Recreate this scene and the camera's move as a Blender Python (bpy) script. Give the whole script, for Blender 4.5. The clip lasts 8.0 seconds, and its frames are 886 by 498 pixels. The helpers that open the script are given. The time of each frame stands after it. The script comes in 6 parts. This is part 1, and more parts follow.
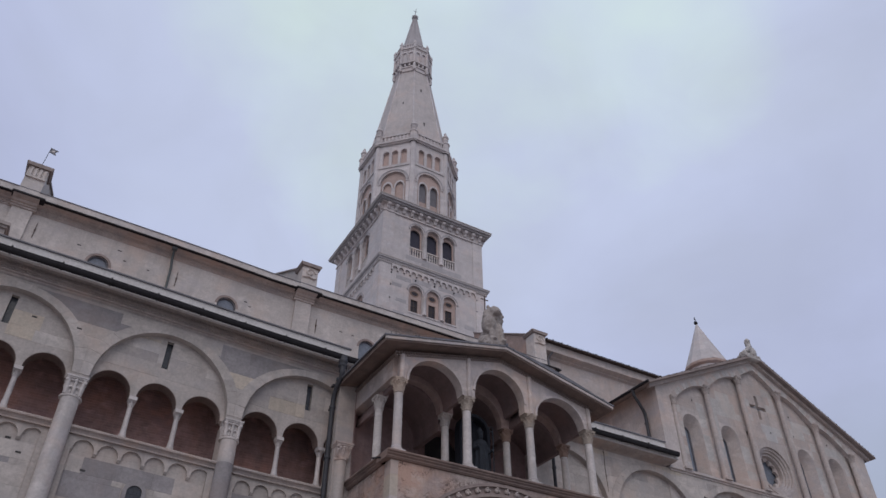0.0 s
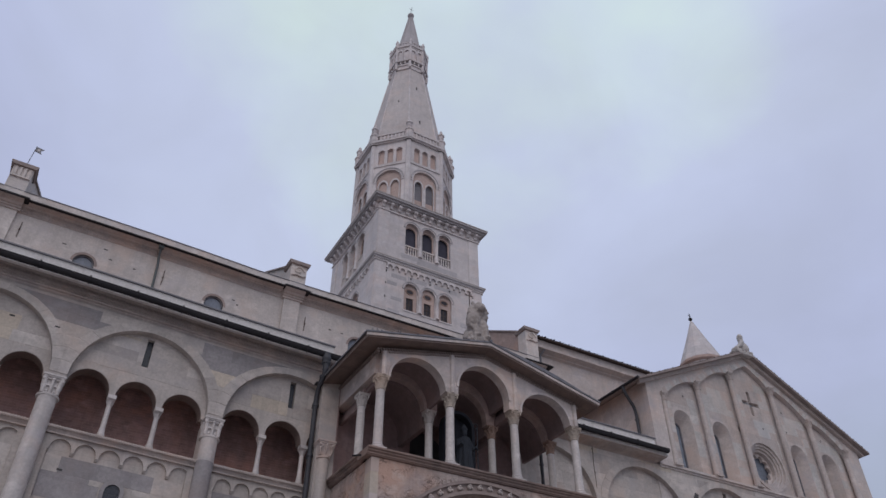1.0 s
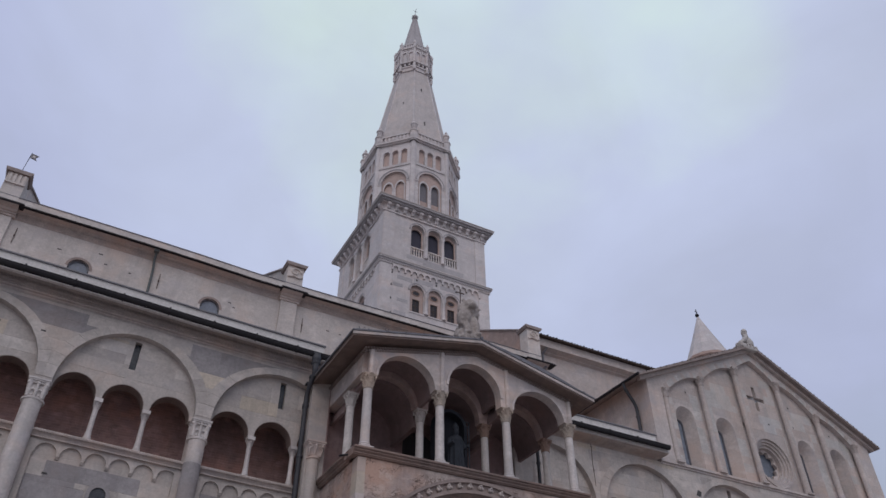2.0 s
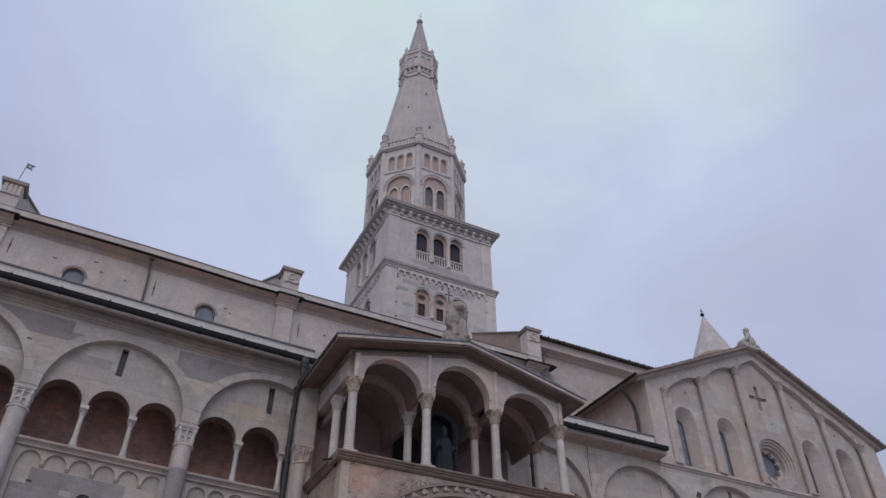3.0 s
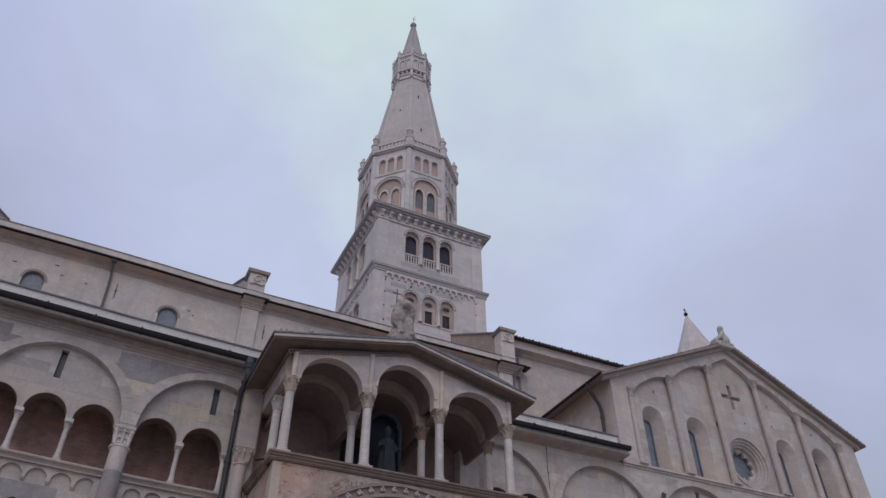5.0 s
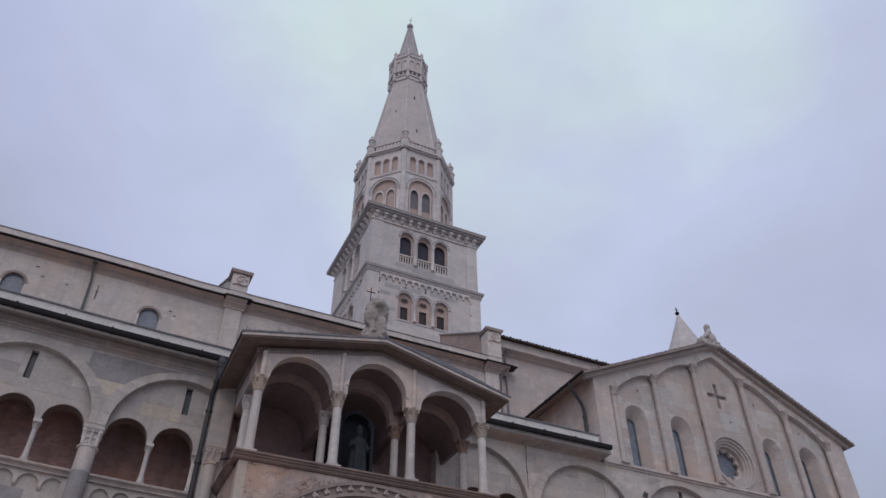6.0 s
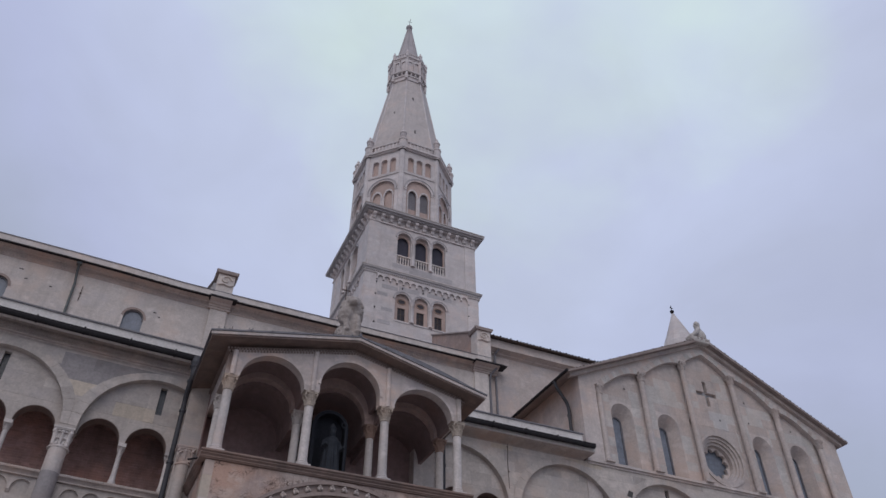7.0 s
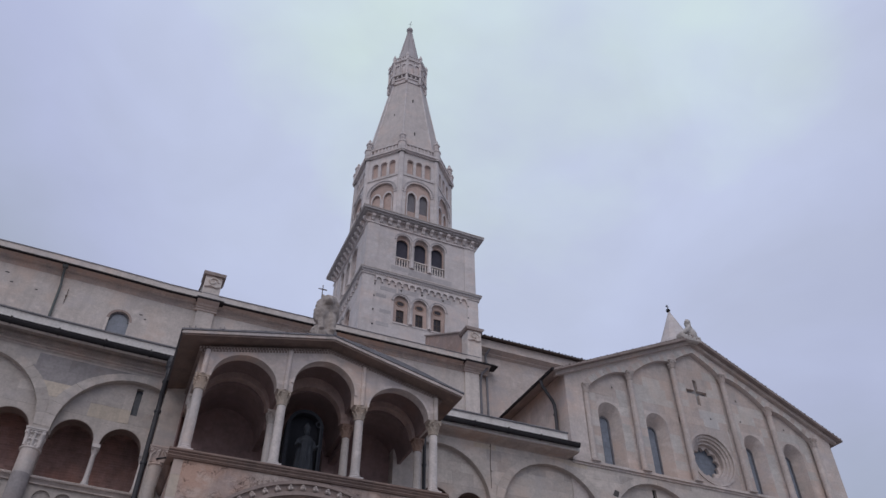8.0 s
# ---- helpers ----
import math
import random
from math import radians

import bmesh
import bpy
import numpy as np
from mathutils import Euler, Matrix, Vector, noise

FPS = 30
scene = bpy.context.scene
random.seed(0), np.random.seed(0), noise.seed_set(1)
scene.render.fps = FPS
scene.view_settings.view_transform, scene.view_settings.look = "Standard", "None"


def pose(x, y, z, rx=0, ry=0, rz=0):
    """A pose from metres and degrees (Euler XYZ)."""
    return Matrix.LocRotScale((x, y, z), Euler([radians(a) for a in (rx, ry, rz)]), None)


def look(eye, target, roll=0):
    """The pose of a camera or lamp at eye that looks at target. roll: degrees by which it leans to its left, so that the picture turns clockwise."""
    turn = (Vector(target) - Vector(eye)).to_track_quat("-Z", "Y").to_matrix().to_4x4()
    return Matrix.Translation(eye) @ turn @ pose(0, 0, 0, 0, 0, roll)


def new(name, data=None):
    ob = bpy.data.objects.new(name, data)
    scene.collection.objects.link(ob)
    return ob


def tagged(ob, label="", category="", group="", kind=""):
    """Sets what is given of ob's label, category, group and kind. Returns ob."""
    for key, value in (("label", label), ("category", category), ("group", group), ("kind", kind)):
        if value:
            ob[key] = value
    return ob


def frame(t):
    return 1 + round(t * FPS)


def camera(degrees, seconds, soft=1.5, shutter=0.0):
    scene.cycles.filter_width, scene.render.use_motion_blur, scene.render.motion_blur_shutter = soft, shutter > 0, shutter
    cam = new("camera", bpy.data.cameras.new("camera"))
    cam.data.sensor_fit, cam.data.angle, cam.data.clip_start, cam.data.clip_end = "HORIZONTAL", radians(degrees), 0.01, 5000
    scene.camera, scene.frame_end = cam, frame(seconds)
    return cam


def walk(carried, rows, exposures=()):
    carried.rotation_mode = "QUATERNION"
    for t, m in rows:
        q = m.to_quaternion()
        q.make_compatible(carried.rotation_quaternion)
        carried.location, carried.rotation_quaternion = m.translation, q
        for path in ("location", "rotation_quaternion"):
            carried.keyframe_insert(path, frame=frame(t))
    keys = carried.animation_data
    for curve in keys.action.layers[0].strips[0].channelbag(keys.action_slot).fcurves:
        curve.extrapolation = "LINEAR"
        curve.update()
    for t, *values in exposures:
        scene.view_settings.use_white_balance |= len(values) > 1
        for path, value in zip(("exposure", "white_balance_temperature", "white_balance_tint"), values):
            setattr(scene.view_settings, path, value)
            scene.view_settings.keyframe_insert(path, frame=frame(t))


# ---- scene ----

# ------------------------------------------------------------ camera
cam = camera(61.57, 8.0)
ROWS = [
    (0.0, 0.111, 0.189, 1.855, -30.308, 38.444, 0.228),
    (0.5, 0.400, 0.173, 1.881, -30.354, 38.394, 0.096),
    (1.0, 0.717, 0.081, 1.885, -30.130, 38.389, -0.032),
    (1.5, 1.147, 0.020, 1.882, -29.500, 38.465, -0.162),
    (3.0, 2.421, -0.350, 1.907, -27.156, 38.923, -0.204),
    (3.5, 2.911, -0.534, 1.907, -26.723, 39.060, -0.203),
    (4.0, 3.394, -0.650, 1.899, -26.468, 39.174, -0.203),
    (4.5, 3.920, -0.785, 1.906, -26.214, 39.240, -0.141),
    (6.0, 5.410, -1.193, 1.889, -25.418, 39.476, -0.032),
    (6.5, 5.956, -1.323, 1.893, -24.959, 39.531, -0.017),
    (7.0, 6.482, -1.430, 1.886, -24.479, 39.652, 0.061),
    (7.5, 7.049, -1.510, 1.855, -23.982, 39.838, 0.101),
    (8.0, 7.574, -1.642, 1.846, -23.374, 39.935, 0.190),
]
walk(cam, [(t, pose(x, y, z, 0, 0, yaw) @ pose(0, 0, 0, 90 + pitch) @ pose(0, 0, 0, 0, 0, roll)) for t, x, y, z, yaw, pitch, roll in ROWS])

# ------------------------------------------------------------ overcast sky and a veiled sun
world = bpy.data.worlds.new("overcast_sky")
scene.world = world
world.use_nodes = True
wn, wl = world.node_tree.nodes, world.node_tree.links
wn.clear()
w_out, w_bg = wn.new("ShaderNodeOutputWorld"), wn.new("ShaderNodeBackground")
w_sky, w_mix = wn.new("ShaderNodeTexSky"), wn.new("ShaderNodeMix")
w_sky.sky_type, w_sky.sun_disc = "NISHITA", False
w_sky.sun_elevation, w_sky.sun_rotation = radians(48), radians(200)
w_scale = wn.new("ShaderNodeMix")
w_scale.data_type, w_scale.blend_type = "RGBA", "MULTIPLY"
w_scale.inputs[0].default_value = 1.0
w_scale.inputs[7].default_value = (0.1, 0.1, 0.1, 1)
wl.new(w_sky.outputs[0], w_scale.inputs[6])
w_co, w_map, w_noise = wn.new("ShaderNodeTexCoord"), wn.new("ShaderNodeMapping"), wn.new("ShaderNodeTexNoise")
w_map.inputs["Scale"].default_value = (1.3, 1.3, 1.9)
w_map.inputs["Location"].default_value = (0.35, 0.1, 0.2)
w_noise.inputs["Scale"].default_value, w_noise.inputs["Detail"].default_value, w_noise.inputs["Roughness"].default_value = 2.2, 6.0, 0.5
w_dot, w_sum, w_part, w_ramp = wn.new("ShaderNodeVectorMath"), wn.new("ShaderNodeMath"), wn.new("ShaderNodeMath"), wn.new("ShaderNodeValToRGB")
w_dot.operation, w_part.operation = "DOT_PRODUCT", "MULTIPLY"
w_dot.inputs[1].default_value = (0.301, 0.416, 0.862)          # thinnest cloud
w_part.inputs[1].default_value = 0.22
ramp = w_ramp.color_ramp
ramp.elements[0].position, ramp.elements[0].color = 0.1, (0.395, 0.445, 0.57, 1)
ramp.elements[1].position, ramp.elements[1].color = 0.96, (0.662, 0.79, 0.82, 1)
for at, colour in ((0.42, (0.482, 0.528, 0.745, 1)), (0.77, (0.566, 0.626, 0.832, 1))):
    ramp.elements.new(at).color = colour
wl.new(w_co.outputs["Generated"], w_map.inputs["Vector"])
wl.new(w_map.outputs[0], w_noise.inputs["Vector"])
wl.new(w_co.outputs["Generated"], w_dot.inputs[0])
wl.new(w_noise.outputs["Fac"], w_part.inputs[0])
wl.new(w_dot.outputs["Value"], w_sum.inputs[0])
wl.new(w_part.outputs[0], w_sum.inputs[1])
w_fit = wn.new("ShaderNodeMapRange")
w_fit.inputs["From Min"].default_value, w_fit.inputs["From Max"].default_value = 0.76, 1.13
wl.new(w_sum.outputs[0], w_fit.inputs["Value"])
wl.new(w_fit.outputs[0], w_ramp.inputs[0])
w_mix.data_type = "RGBA"
w_mix.inputs[0].default_value = 0.94
wl.new(w_scale.outputs[2], w_mix.inputs[6])
w_cloud, w_grey, w_shade = wn.new("ShaderNodeTexNoise"), wn.new("ShaderNodeMapRange"), wn.new("ShaderNodeMix")
w_cloud.inputs["Scale"].default_value, w_cloud.inputs["Detail"].default_value, w_cloud.inputs["Distortion"].default_value = 2.6, 5.0, 0.6
w_grey.inputs["From Min"].default_value, w_grey.inputs["From Max"].default_value = 0.4, 0.68
w_shade.data_type, w_shade.blend_type = "RGBA", "MULTIPLY"
w_shade.inputs[7].default_value = (0.925, 0.92, 0.895, 1)
wl.new(w_map.outputs[0], w_cloud.inputs["Vector"])
wl.new(w_cloud.outputs["Fac"], w_grey.inputs["Value"])
wl.new(w_grey.outputs[0], w_shade.inputs[0])
wl.new(w_ramp.outputs[0], w_shade.inputs[6])
wl.new(w_shade.outputs[2], w_mix.inputs[7])
wl.new(w_mix.outputs[2], w_bg.inputs["Color"])
w_bg.inputs["Strength"].default_value = 1.0
wl.new(w_bg.outputs[0], w_out.inputs["Surface"])

sun = new("sun", bpy.data.lights.new("sun", "SUN"))
sun.data.energy, sun.data.angle, sun.data.color = 0.88, radians(50), (1.0, 0.92, 0.89)
sun.matrix_world = look((-18, -25, 60), (11, 25, 5))


# ------------------------------------------------------------ materials
def material(name, base, alt=None, rough=0.85, metal=0.0, grain=14.0, blotch=0.6, bump=0.25, streak=0.0, dark=None, courses=None, joint=0.75, tone=0.25, cracks=0.0, tint=0.0, gloss=0.5):
    """A weathered surface: blotches, fine grain, rain streaks, and optional courses of masonry (length, height)."""
    m = bpy.data.materials.new(name)
    m.use_nodes = True
    n, l = m.node_tree.nodes, m.node_tree.links
    bsdf = n["Principled BSDF"]
    bsdf.inputs["Roughness"].default_value, bsdf.inputs["Metallic"].default_value = rough, metal
    bsdf.inputs["Specular IOR Level"].default_value = gloss
    alt = alt or tuple(c * 0.75 for c in base)
    dark = dark or tuple(c * 0.45 for c in base)
    co, info = n.new("ShaderNodeTexCoord"), n.new("ShaderNodeObjectInfo")

    def noise_fac(scale, stretch=(1, 1, 1), lo=0.35, hi=0.65, detail=6.0):
        mp, nz, mr = n.new("ShaderNodeMapping"), n.new("ShaderNodeTexNoise"), n.new("ShaderNodeMapRange")
        mp.inputs["Scale"].default_value = stretch
        nz.inputs["Scale"].default_value, nz.inputs["Detail"].default_value, nz.inputs["Roughness"].default_value = scale, detail, 0.62
        mr.inputs["From Min"].default_value, mr.inputs["From Max"].default_value = lo, hi
        l.new(co.outputs["Object"], mp.inputs["Vector"])
        l.new(mp.outputs[0], nz.inputs["Vector"])
        l.new(nz.outputs["Fac"], mr.inputs["Value"])
        return mr.outputs[0]

    def mixed(fac, a, b, mode="MIX", amount=None):
        x = n.new("ShaderNodeMix")
        x.data_type, x.blend_type = "RGBA", mode
        if amount is not None:
            k = n.new("ShaderNodeMath")
            k.operation = "MULTIPLY"
            k.inputs[1].default_value = amount
            l.new(fac, k.inputs[0])
            fac = k.outputs[0]
        l.new(fac, x.inputs[0])
        for slot, c in ((6, a), (7, b)):
            if isinstance(c, tuple):
                x.inputs[slot].default_value = (*c, 1)
            else:
                l.new(c, x.inputs[slot])
        return x.outputs[2]

    col = mixed(noise_fac(blotch), base, alt)
    col = mixed(noise_fac(grain, lo=0.34, hi=0.7), col, dark, amount=0.42)
    col = mixed(noise_fac(3.7, (1, 1, 1.25), lo=0.46, hi=0.66, detail=9.0), col, tuple(min(0.85, c * 1.2) for c in base), amount=0.22)
    col = mixed(noise_fac(5.3, (1, 1, 0.8), lo=0.54, hi=0.7, detail=9.0), col, tuple(c * k for c, k in zip(base, (0.72, 0.68, 0.64))), amount=0.22)
    col = mixed(noise_fac(blotch * 3.1, lo=0.52, hi=0.74), col, dark, amount=0.35)
    if tint:
        col = mixed(noise_fac(0.55, lo=0.5, hi=0.66, detail=4.0), col, tuple(c * k for c, k in zip(base, (1.06, 0.91, 0.82))), amount=tint)
        col = mixed(noise_fac(0.8, (1, 1, 1.6), lo=0.52, hi=0.68, detail=5.0), col, tuple(c * k for c, k in zip(base, (0.74, 0.76, 0.83))), amount=tint)
        col = mixed(noise_fac(1.7, (1, 1, 1.3), lo=0.55, hi=0.7, detail=8.0), col, tuple(min(0.8, c * 1.2) for c in base), amount=tint)
    height = noise_fac(grain * 1.7, lo=0.2, hi=0.8)
    if streak:
        col = mixed(noise_fac(2.2, (1, 1, 0.12), 0.5, 0.78), col, dark, amount=streak)
    if cracks:
        warp, big, vor, edge, line = n.new("ShaderNodeTexNoise"), n.new("ShaderNodeVectorMath"), n.new("ShaderNodeTexVoronoi"), n.new("ShaderNodeMapRange"), n.new("ShaderNodeMath")
        warp.inputs["Scale"].default_value, warp.inputs["Detail"].default_value = 3.0, 6.0
        big.operation = "MULTIPLY_ADD"
        big.inputs[1].default_value = (1.1, 1.1, 0.5)
        l.new(co.outputs["Object"], warp.inputs["Vector"])
        l.new(warp.outputs["Color"], big.inputs[0])
        l.new(co.outputs["Object"], big.inputs[2])
        vor.feature = "DISTANCE_TO_EDGE"
        vor.inputs["Scale"].default_value = 5.5
        l.new(big.outputs[0], vor.inputs["Vector"])
        edge.inputs["From Min"].default_value, edge.inputs["From Max"].default_value = 0.0, 0.1
        edge.inputs["To Min"].default_value, edge.inputs["To Max"].default_value = 1.0, 0.0
        l.new(vor.outputs["Distance"], edge.inputs["Value"])
        line.operation = "MULTIPLY"
        l.new(edge.outputs[0], line.inputs[0])
        l.new(noise_fac(1.6, (1, 1, 2.2), lo=0.5, hi=0.62), line.inputs[1])
        col = mixed(line.outputs[0], col, dark, amount=cracks)
        worn = n.new("ShaderNodeMath")
        worn.operation = "SUBTRACT"
        l.new(height, worn.inputs[0])
        l.new(line.outputs[0], worn.inputs[1])
        height = worn.outputs[0]
    if courses:
        sep, add, comb, br = n.new("ShaderNodeSeparateXYZ"), n.new("ShaderNodeMath"), n.new("ShaderNodeCombineXYZ"), n.new("ShaderNodeTexBrick")
        l.new(co.outputs["Object"], sep.inputs[0])
        l.new(sep.outputs[0], add.inputs[0])
        l.new(sep.outputs[1], add.inputs[1])
        l.new(add.outputs[0], comb.inputs[0])
        l.new(sep.outputs[2], comb.inputs[1])
        l.new(comb.outputs[0], br.inputs["Vector"])
        br.inputs["Scale"].default_value = 1.0
        br.inputs["Brick Width"].default_value, br.inputs["Row Height"].default_value = courses
        br.inputs["Mortar Size"].default_value, br.inputs["Mortar Smooth"].default_value = min(0.012, courses[1] * 0.12), 0.6
        br.inputs["Color1"].default_value, br.inputs["Color2"].default_value = (1, 1, 1, 1), (1 - tone, 1 - tone, 1 - tone, 1)
        br.inputs["Mortar"].default_value = (joint, joint, joint, 1)
        br.offset_frequency, br.squash_frequency, br.squash = 2, 3, 0.7
        one = n.new("ShaderNodeValue")
        one.outputs[0].default_value = 1.0
        col = mixed(one.outputs[0], col, br.outputs["Color"], "MULTIPLY")
        low = n.new("ShaderNodeMath")
        low.operation = "SUBTRACT"
        l.new(height, low.inputs[0])
        l.new(br.outputs["Fac"], low.inputs[1])
        height = low.outputs[0]
    rnd = n.new("ShaderNodeMapRange")
    rnd.inputs["To Min"].default_value, rnd.inputs["To Max"].default_value = 0.92, 1.09
    l.new(info.outputs["Random"], rnd.inputs["Value"])
    hsv = n.new("ShaderNodeHueSaturation")
    l.new(rnd.outputs[0], hsv.inputs["Value"])
    l.new(col, hsv.inputs["Color"])
    l.new(hsv.outputs[0], bsdf.inputs["Base Color"])
    bp = n.new("ShaderNodeBump")
    bp.inputs["Strength"].default_value, bp.inputs["Distance"].default_value = bump, 0.02
    l.new(height, bp.inputs["Height"])
    l.new(bp.outputs[0], bsdf.inputs["Normal"])
    return m


STONE = material("weathered_limestone", (0.555, 0.495, 0.459), (0.445, 0.398, 0.373), streak=0.4, courses=(1.1, 0.38), joint=0.95, tone=0.04, tint=0.5)
BLOCK = material("limestone_block", (0.564, 0.506, 0.469), (0.470, 0.422, 0.399), streak=0.3, blotch=0.9, tint=0.5)
BLOCK_WARM = material("yellowish_limestone_block", (0.59, 0.51, 0.425), (0.53, 0.455, 0.385), streak=0.25, blotch=0.9, tint=0.4)
GREY = material("grey_marble_block", (0.35, 0.322, 0.325), (0.285, 0.262, 0.268), streak=0.3, blotch=1.1, tint=0.4)
WHITE = material("white_marble", (0.672, 0.614, 0.592), (0.54, 0.49, 0.473), blotch=1.4, streak=0.55, rough=0.6, tint=0.6)
# pale limestone, brightened and blued to put distance haze into the colour
TOWER = material("hazed_tower_limestone", (0.726, 0.662, 0.655), (0.626, 0.572, 0.572), blotch=0.25, streak=0.3, courses=(1.3, 0.42), joint=0.9, tone=0.1, tint=0.35)
PINK = material("rosy_limestone", (0.585, 0.524, 0.5), (0.54, 0.455, 0.42), blotch=0.7, streak=0.35, courses=(1.0, 0.4), joint=0.95, tone=0.05, tint=0.6)
CREAM = material("pale_plaster", (0.663, 0.605, 0.574), (0.547, 0.496, 0.471), blotch=0.5, streak=0.45, tint=0.5)
ROSE_FILL = material("rosy_plaster", (0.50, 0.365, 0.318), (0.42, 0.31, 0.275), blotch=1.4, streak=0.5, tint=0.7)
BRICK = material("red_brick", (0.42, 0.255, 0.228), (0.285, 0.185, 0.172), dark=(0.12, 0.072, 0.066), blotch=1.3, grain=4, courses=(0.26, 0.075), joint=1.06, tone=0.2, bump=0.5, streak=0.5, tint=0.9)
MARBLE_RED = material("rosy_marble", (0.46, 0.352, 0.308), (0.57, 0.495, 0.46), dark=(0.13, 0.085, 0.073), blotch=1.2, grain=5, streak=0.5, bump=0.9, cracks=0.95, tint=1.0)
SILL = material("dark_weathered_sill", (0.27, 0.20, 0.175), (0.19, 0.14, 0.125), blotch=1.6, streak=0.4, tint=0.5)
# brown vault plaster, darkened so the colour holds the loggia's shade
VAULT = material("shade_toned_vault_plaster", (0.275, 0.197, 0.19), (0.205, 0.15, 0.146), blotch=1.1, streak=0.4, tint=0.6)
EAVE = material("eave_stone", (0.52, 0.445, 0.412), (0.43, 0.368, 0.342), blotch=1.2, streak=0.25, tint=0.75)
LEAD = material("lead_sheet", (0.205, 0.20, 0.22), (0.145, 0.142, 0.158), rough=0.55, metal=0.15, gloss=0.4, blotch=1.5, bump=0.1)
CAPITAL = material("yellowed_capital_stone", (0.56, 0.475, 0.405), (0.44, 0.37, 0.315), blotch=3.0, streak=0.3, bump=0.6, tint=0.6)
EAVE_DULL = material("stained_brown_eave_stone", (0.50, 0.415, 0.37), (0.39, 0.318, 0.285), blotch=1.6, grain=10, streak=0.2, bump=0.7, tint=0.7)
GUTTER = material("dark_gutter_iron", (0.026, 0.024, 0.028), (0.038, 0.035, 0.038), rough=0.75, gloss=0.15, bump=0.1)
TILE = material("old_roof_tile", (0.11, 0.08, 0.068), (0.07, 0.055, 0.05), blotch=2.0)
# terracotta made lighter so the unseen roof reflects light onto the walls
TERRACOTTA = material("bounce_terracotta", (0.44, 0.31, 0.25), (0.36, 0.25, 0.205), blotch=2.0, courses=(0.25, 0.4), joint=0.8, tone=0.25)
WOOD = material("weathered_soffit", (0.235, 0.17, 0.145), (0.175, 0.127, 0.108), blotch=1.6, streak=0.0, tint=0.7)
LION = material("weathered_lion_stone", (0.50, 0.437, 0.405), (0.37, 0.322, 0.30), blotch=2.5, streak=0.4, bump=0.6)
RAKE = material("weathered_roof_edge", (0.36, 0.295, 0.275), (0.25, 0.205, 0.192), blotch=1.8, streak=0.2)
BRONZE = material("dark_bronze", (0.034, 0.039, 0.05), (0.023, 0.027, 0.035), rough=0.8, gloss=0.3, blotch=3)
SHELL = material("dull_bronze_sheet", (0.03, 0.032, 0.042), (0.022, 0.024, 0.032), rough=0.85, gloss=0.2, blotch=2)
COPPER = material("verdigris_pipe", (0.135, 0.155, 0.155), (0.10, 0.105, 0.108), rough=0.7, gloss=0.3)
LOGGIA = material("brown_plaster", (0.345, 0.232, 0.22), (0.265, 0.188, 0.182), dark=(0.12, 0.08, 0.08), blotch=1.1, grain=7, streak=0.45, cracks=0.3, tint=0.5)
DARK = material("dark_interior", (0.075, 0.07, 0.07), (0.055, 0.05, 0.052))
# paving colour raised to throw fill light onto soffits and the loggia
PAVE = material("bounce_paving_stone", (0.47, 0.425, 0.40), (0.40, 0.36, 0.34), courses=(0.9, 0.6), tone=0.2)
GLASS = material("leaded_glass", (0.25, 0.275, 0.33), (0.21, 0.235, 0.285), rough=0.3, gloss=0.3, bump=0.15, grain=6, courses=(0.16, 0.2), joint=0.82, tone=0.1)
SLIT_GLASS = material("dark_slit_glass", (0.05, 0.05, 0.062), (0.034, 0.035, 0.044), rough=0.22, gloss=0.6, grain=6, courses=(0.1, 0.14), joint=0.6, tone=0.2)
TFILL = material("pale_rosy_plaster", (0.56, 0.425, 0.38), (0.48, 0.362, 0.325), blotch=0.8)
SPIRE = material("grey_spire_stone", (0.61, 0.552, 0.535), (0.53, 0.478, 0.466), blotch=0.25, streak=0.35, bump=0.15, tint=0.3)
# grey sheet colour standing in for dimly lit insides of tower openings
BELFRY = material("dim_opening_shade", (0.235, 0.222, 0.245), (0.18, 0.172, 0.19), courses=(0.3, 0.5), joint=0.7, tone=0.1)
# dark colour for the shaded insides of the lower tower openings
OPENING_SHADE = material("dark_opening_inside", (0.06, 0.052, 0.06), (0.045, 0.04, 0.046), rough=0.5, gloss=0.25)
# bluish dark colour standing in for the unlit belfry inside
BELFRY_SHADE = material("dark_bluish_inside", (0.062, 0.06, 0.088), (0.05, 0.048, 0.07), rough=0.8, grain=8)
TOWER_GREY = material("greyish_tower_block", (0.50, 0.465, 0.475), (0.43, 0.40, 0.41), blotch=0.6, streak=0.2)
ROSY_WALL = material("rosy_brown_plaster", (0.37, 0.25, 0.20), (0.30, 0.20, 0.16), blotch=0.8, streak=0.4)
PARAPET = material("pale_parapet_plaster", (0.76, 0.72, 0.70), (0.66, 0.62, 0.60), blotch=0.9, streak=0.35)
ARCH_STONE = material("stained_arch_stone", (0.36, 0.285, 0.26), (0.28, 0.22, 0.205), blotch=1.4, streak=0.3)
PORCH_STONE = material("stained_porch_stone", (0.635, 0.558, 0.525), (0.50, 0.432, 0.41), blotch=0.9, grain=9, streak=0.5, tint=0.85, courses=(0.9, 0.34), joint=0.94, tone=0.07)
INNER = material("worn_inner_plaster", (0.46, 0.345, 0.315), (0.36, 0.27, 0.25), blotch=1.2, streak=0.4, tint=0.6)
# brown soffit colour, darkened to include the shade under the arches
SOFFIT = material("brown_shade_soffit", (0.215, 0.155, 0.135), (0.16, 0.115, 0.1), blotch=2.0, streak=0.2)
RUST = material("rusty_iron", (0.17, 0.13, 0.115), (0.11, 0.085, 0.078), rough=0.8, gloss=0.2, blotch=4)
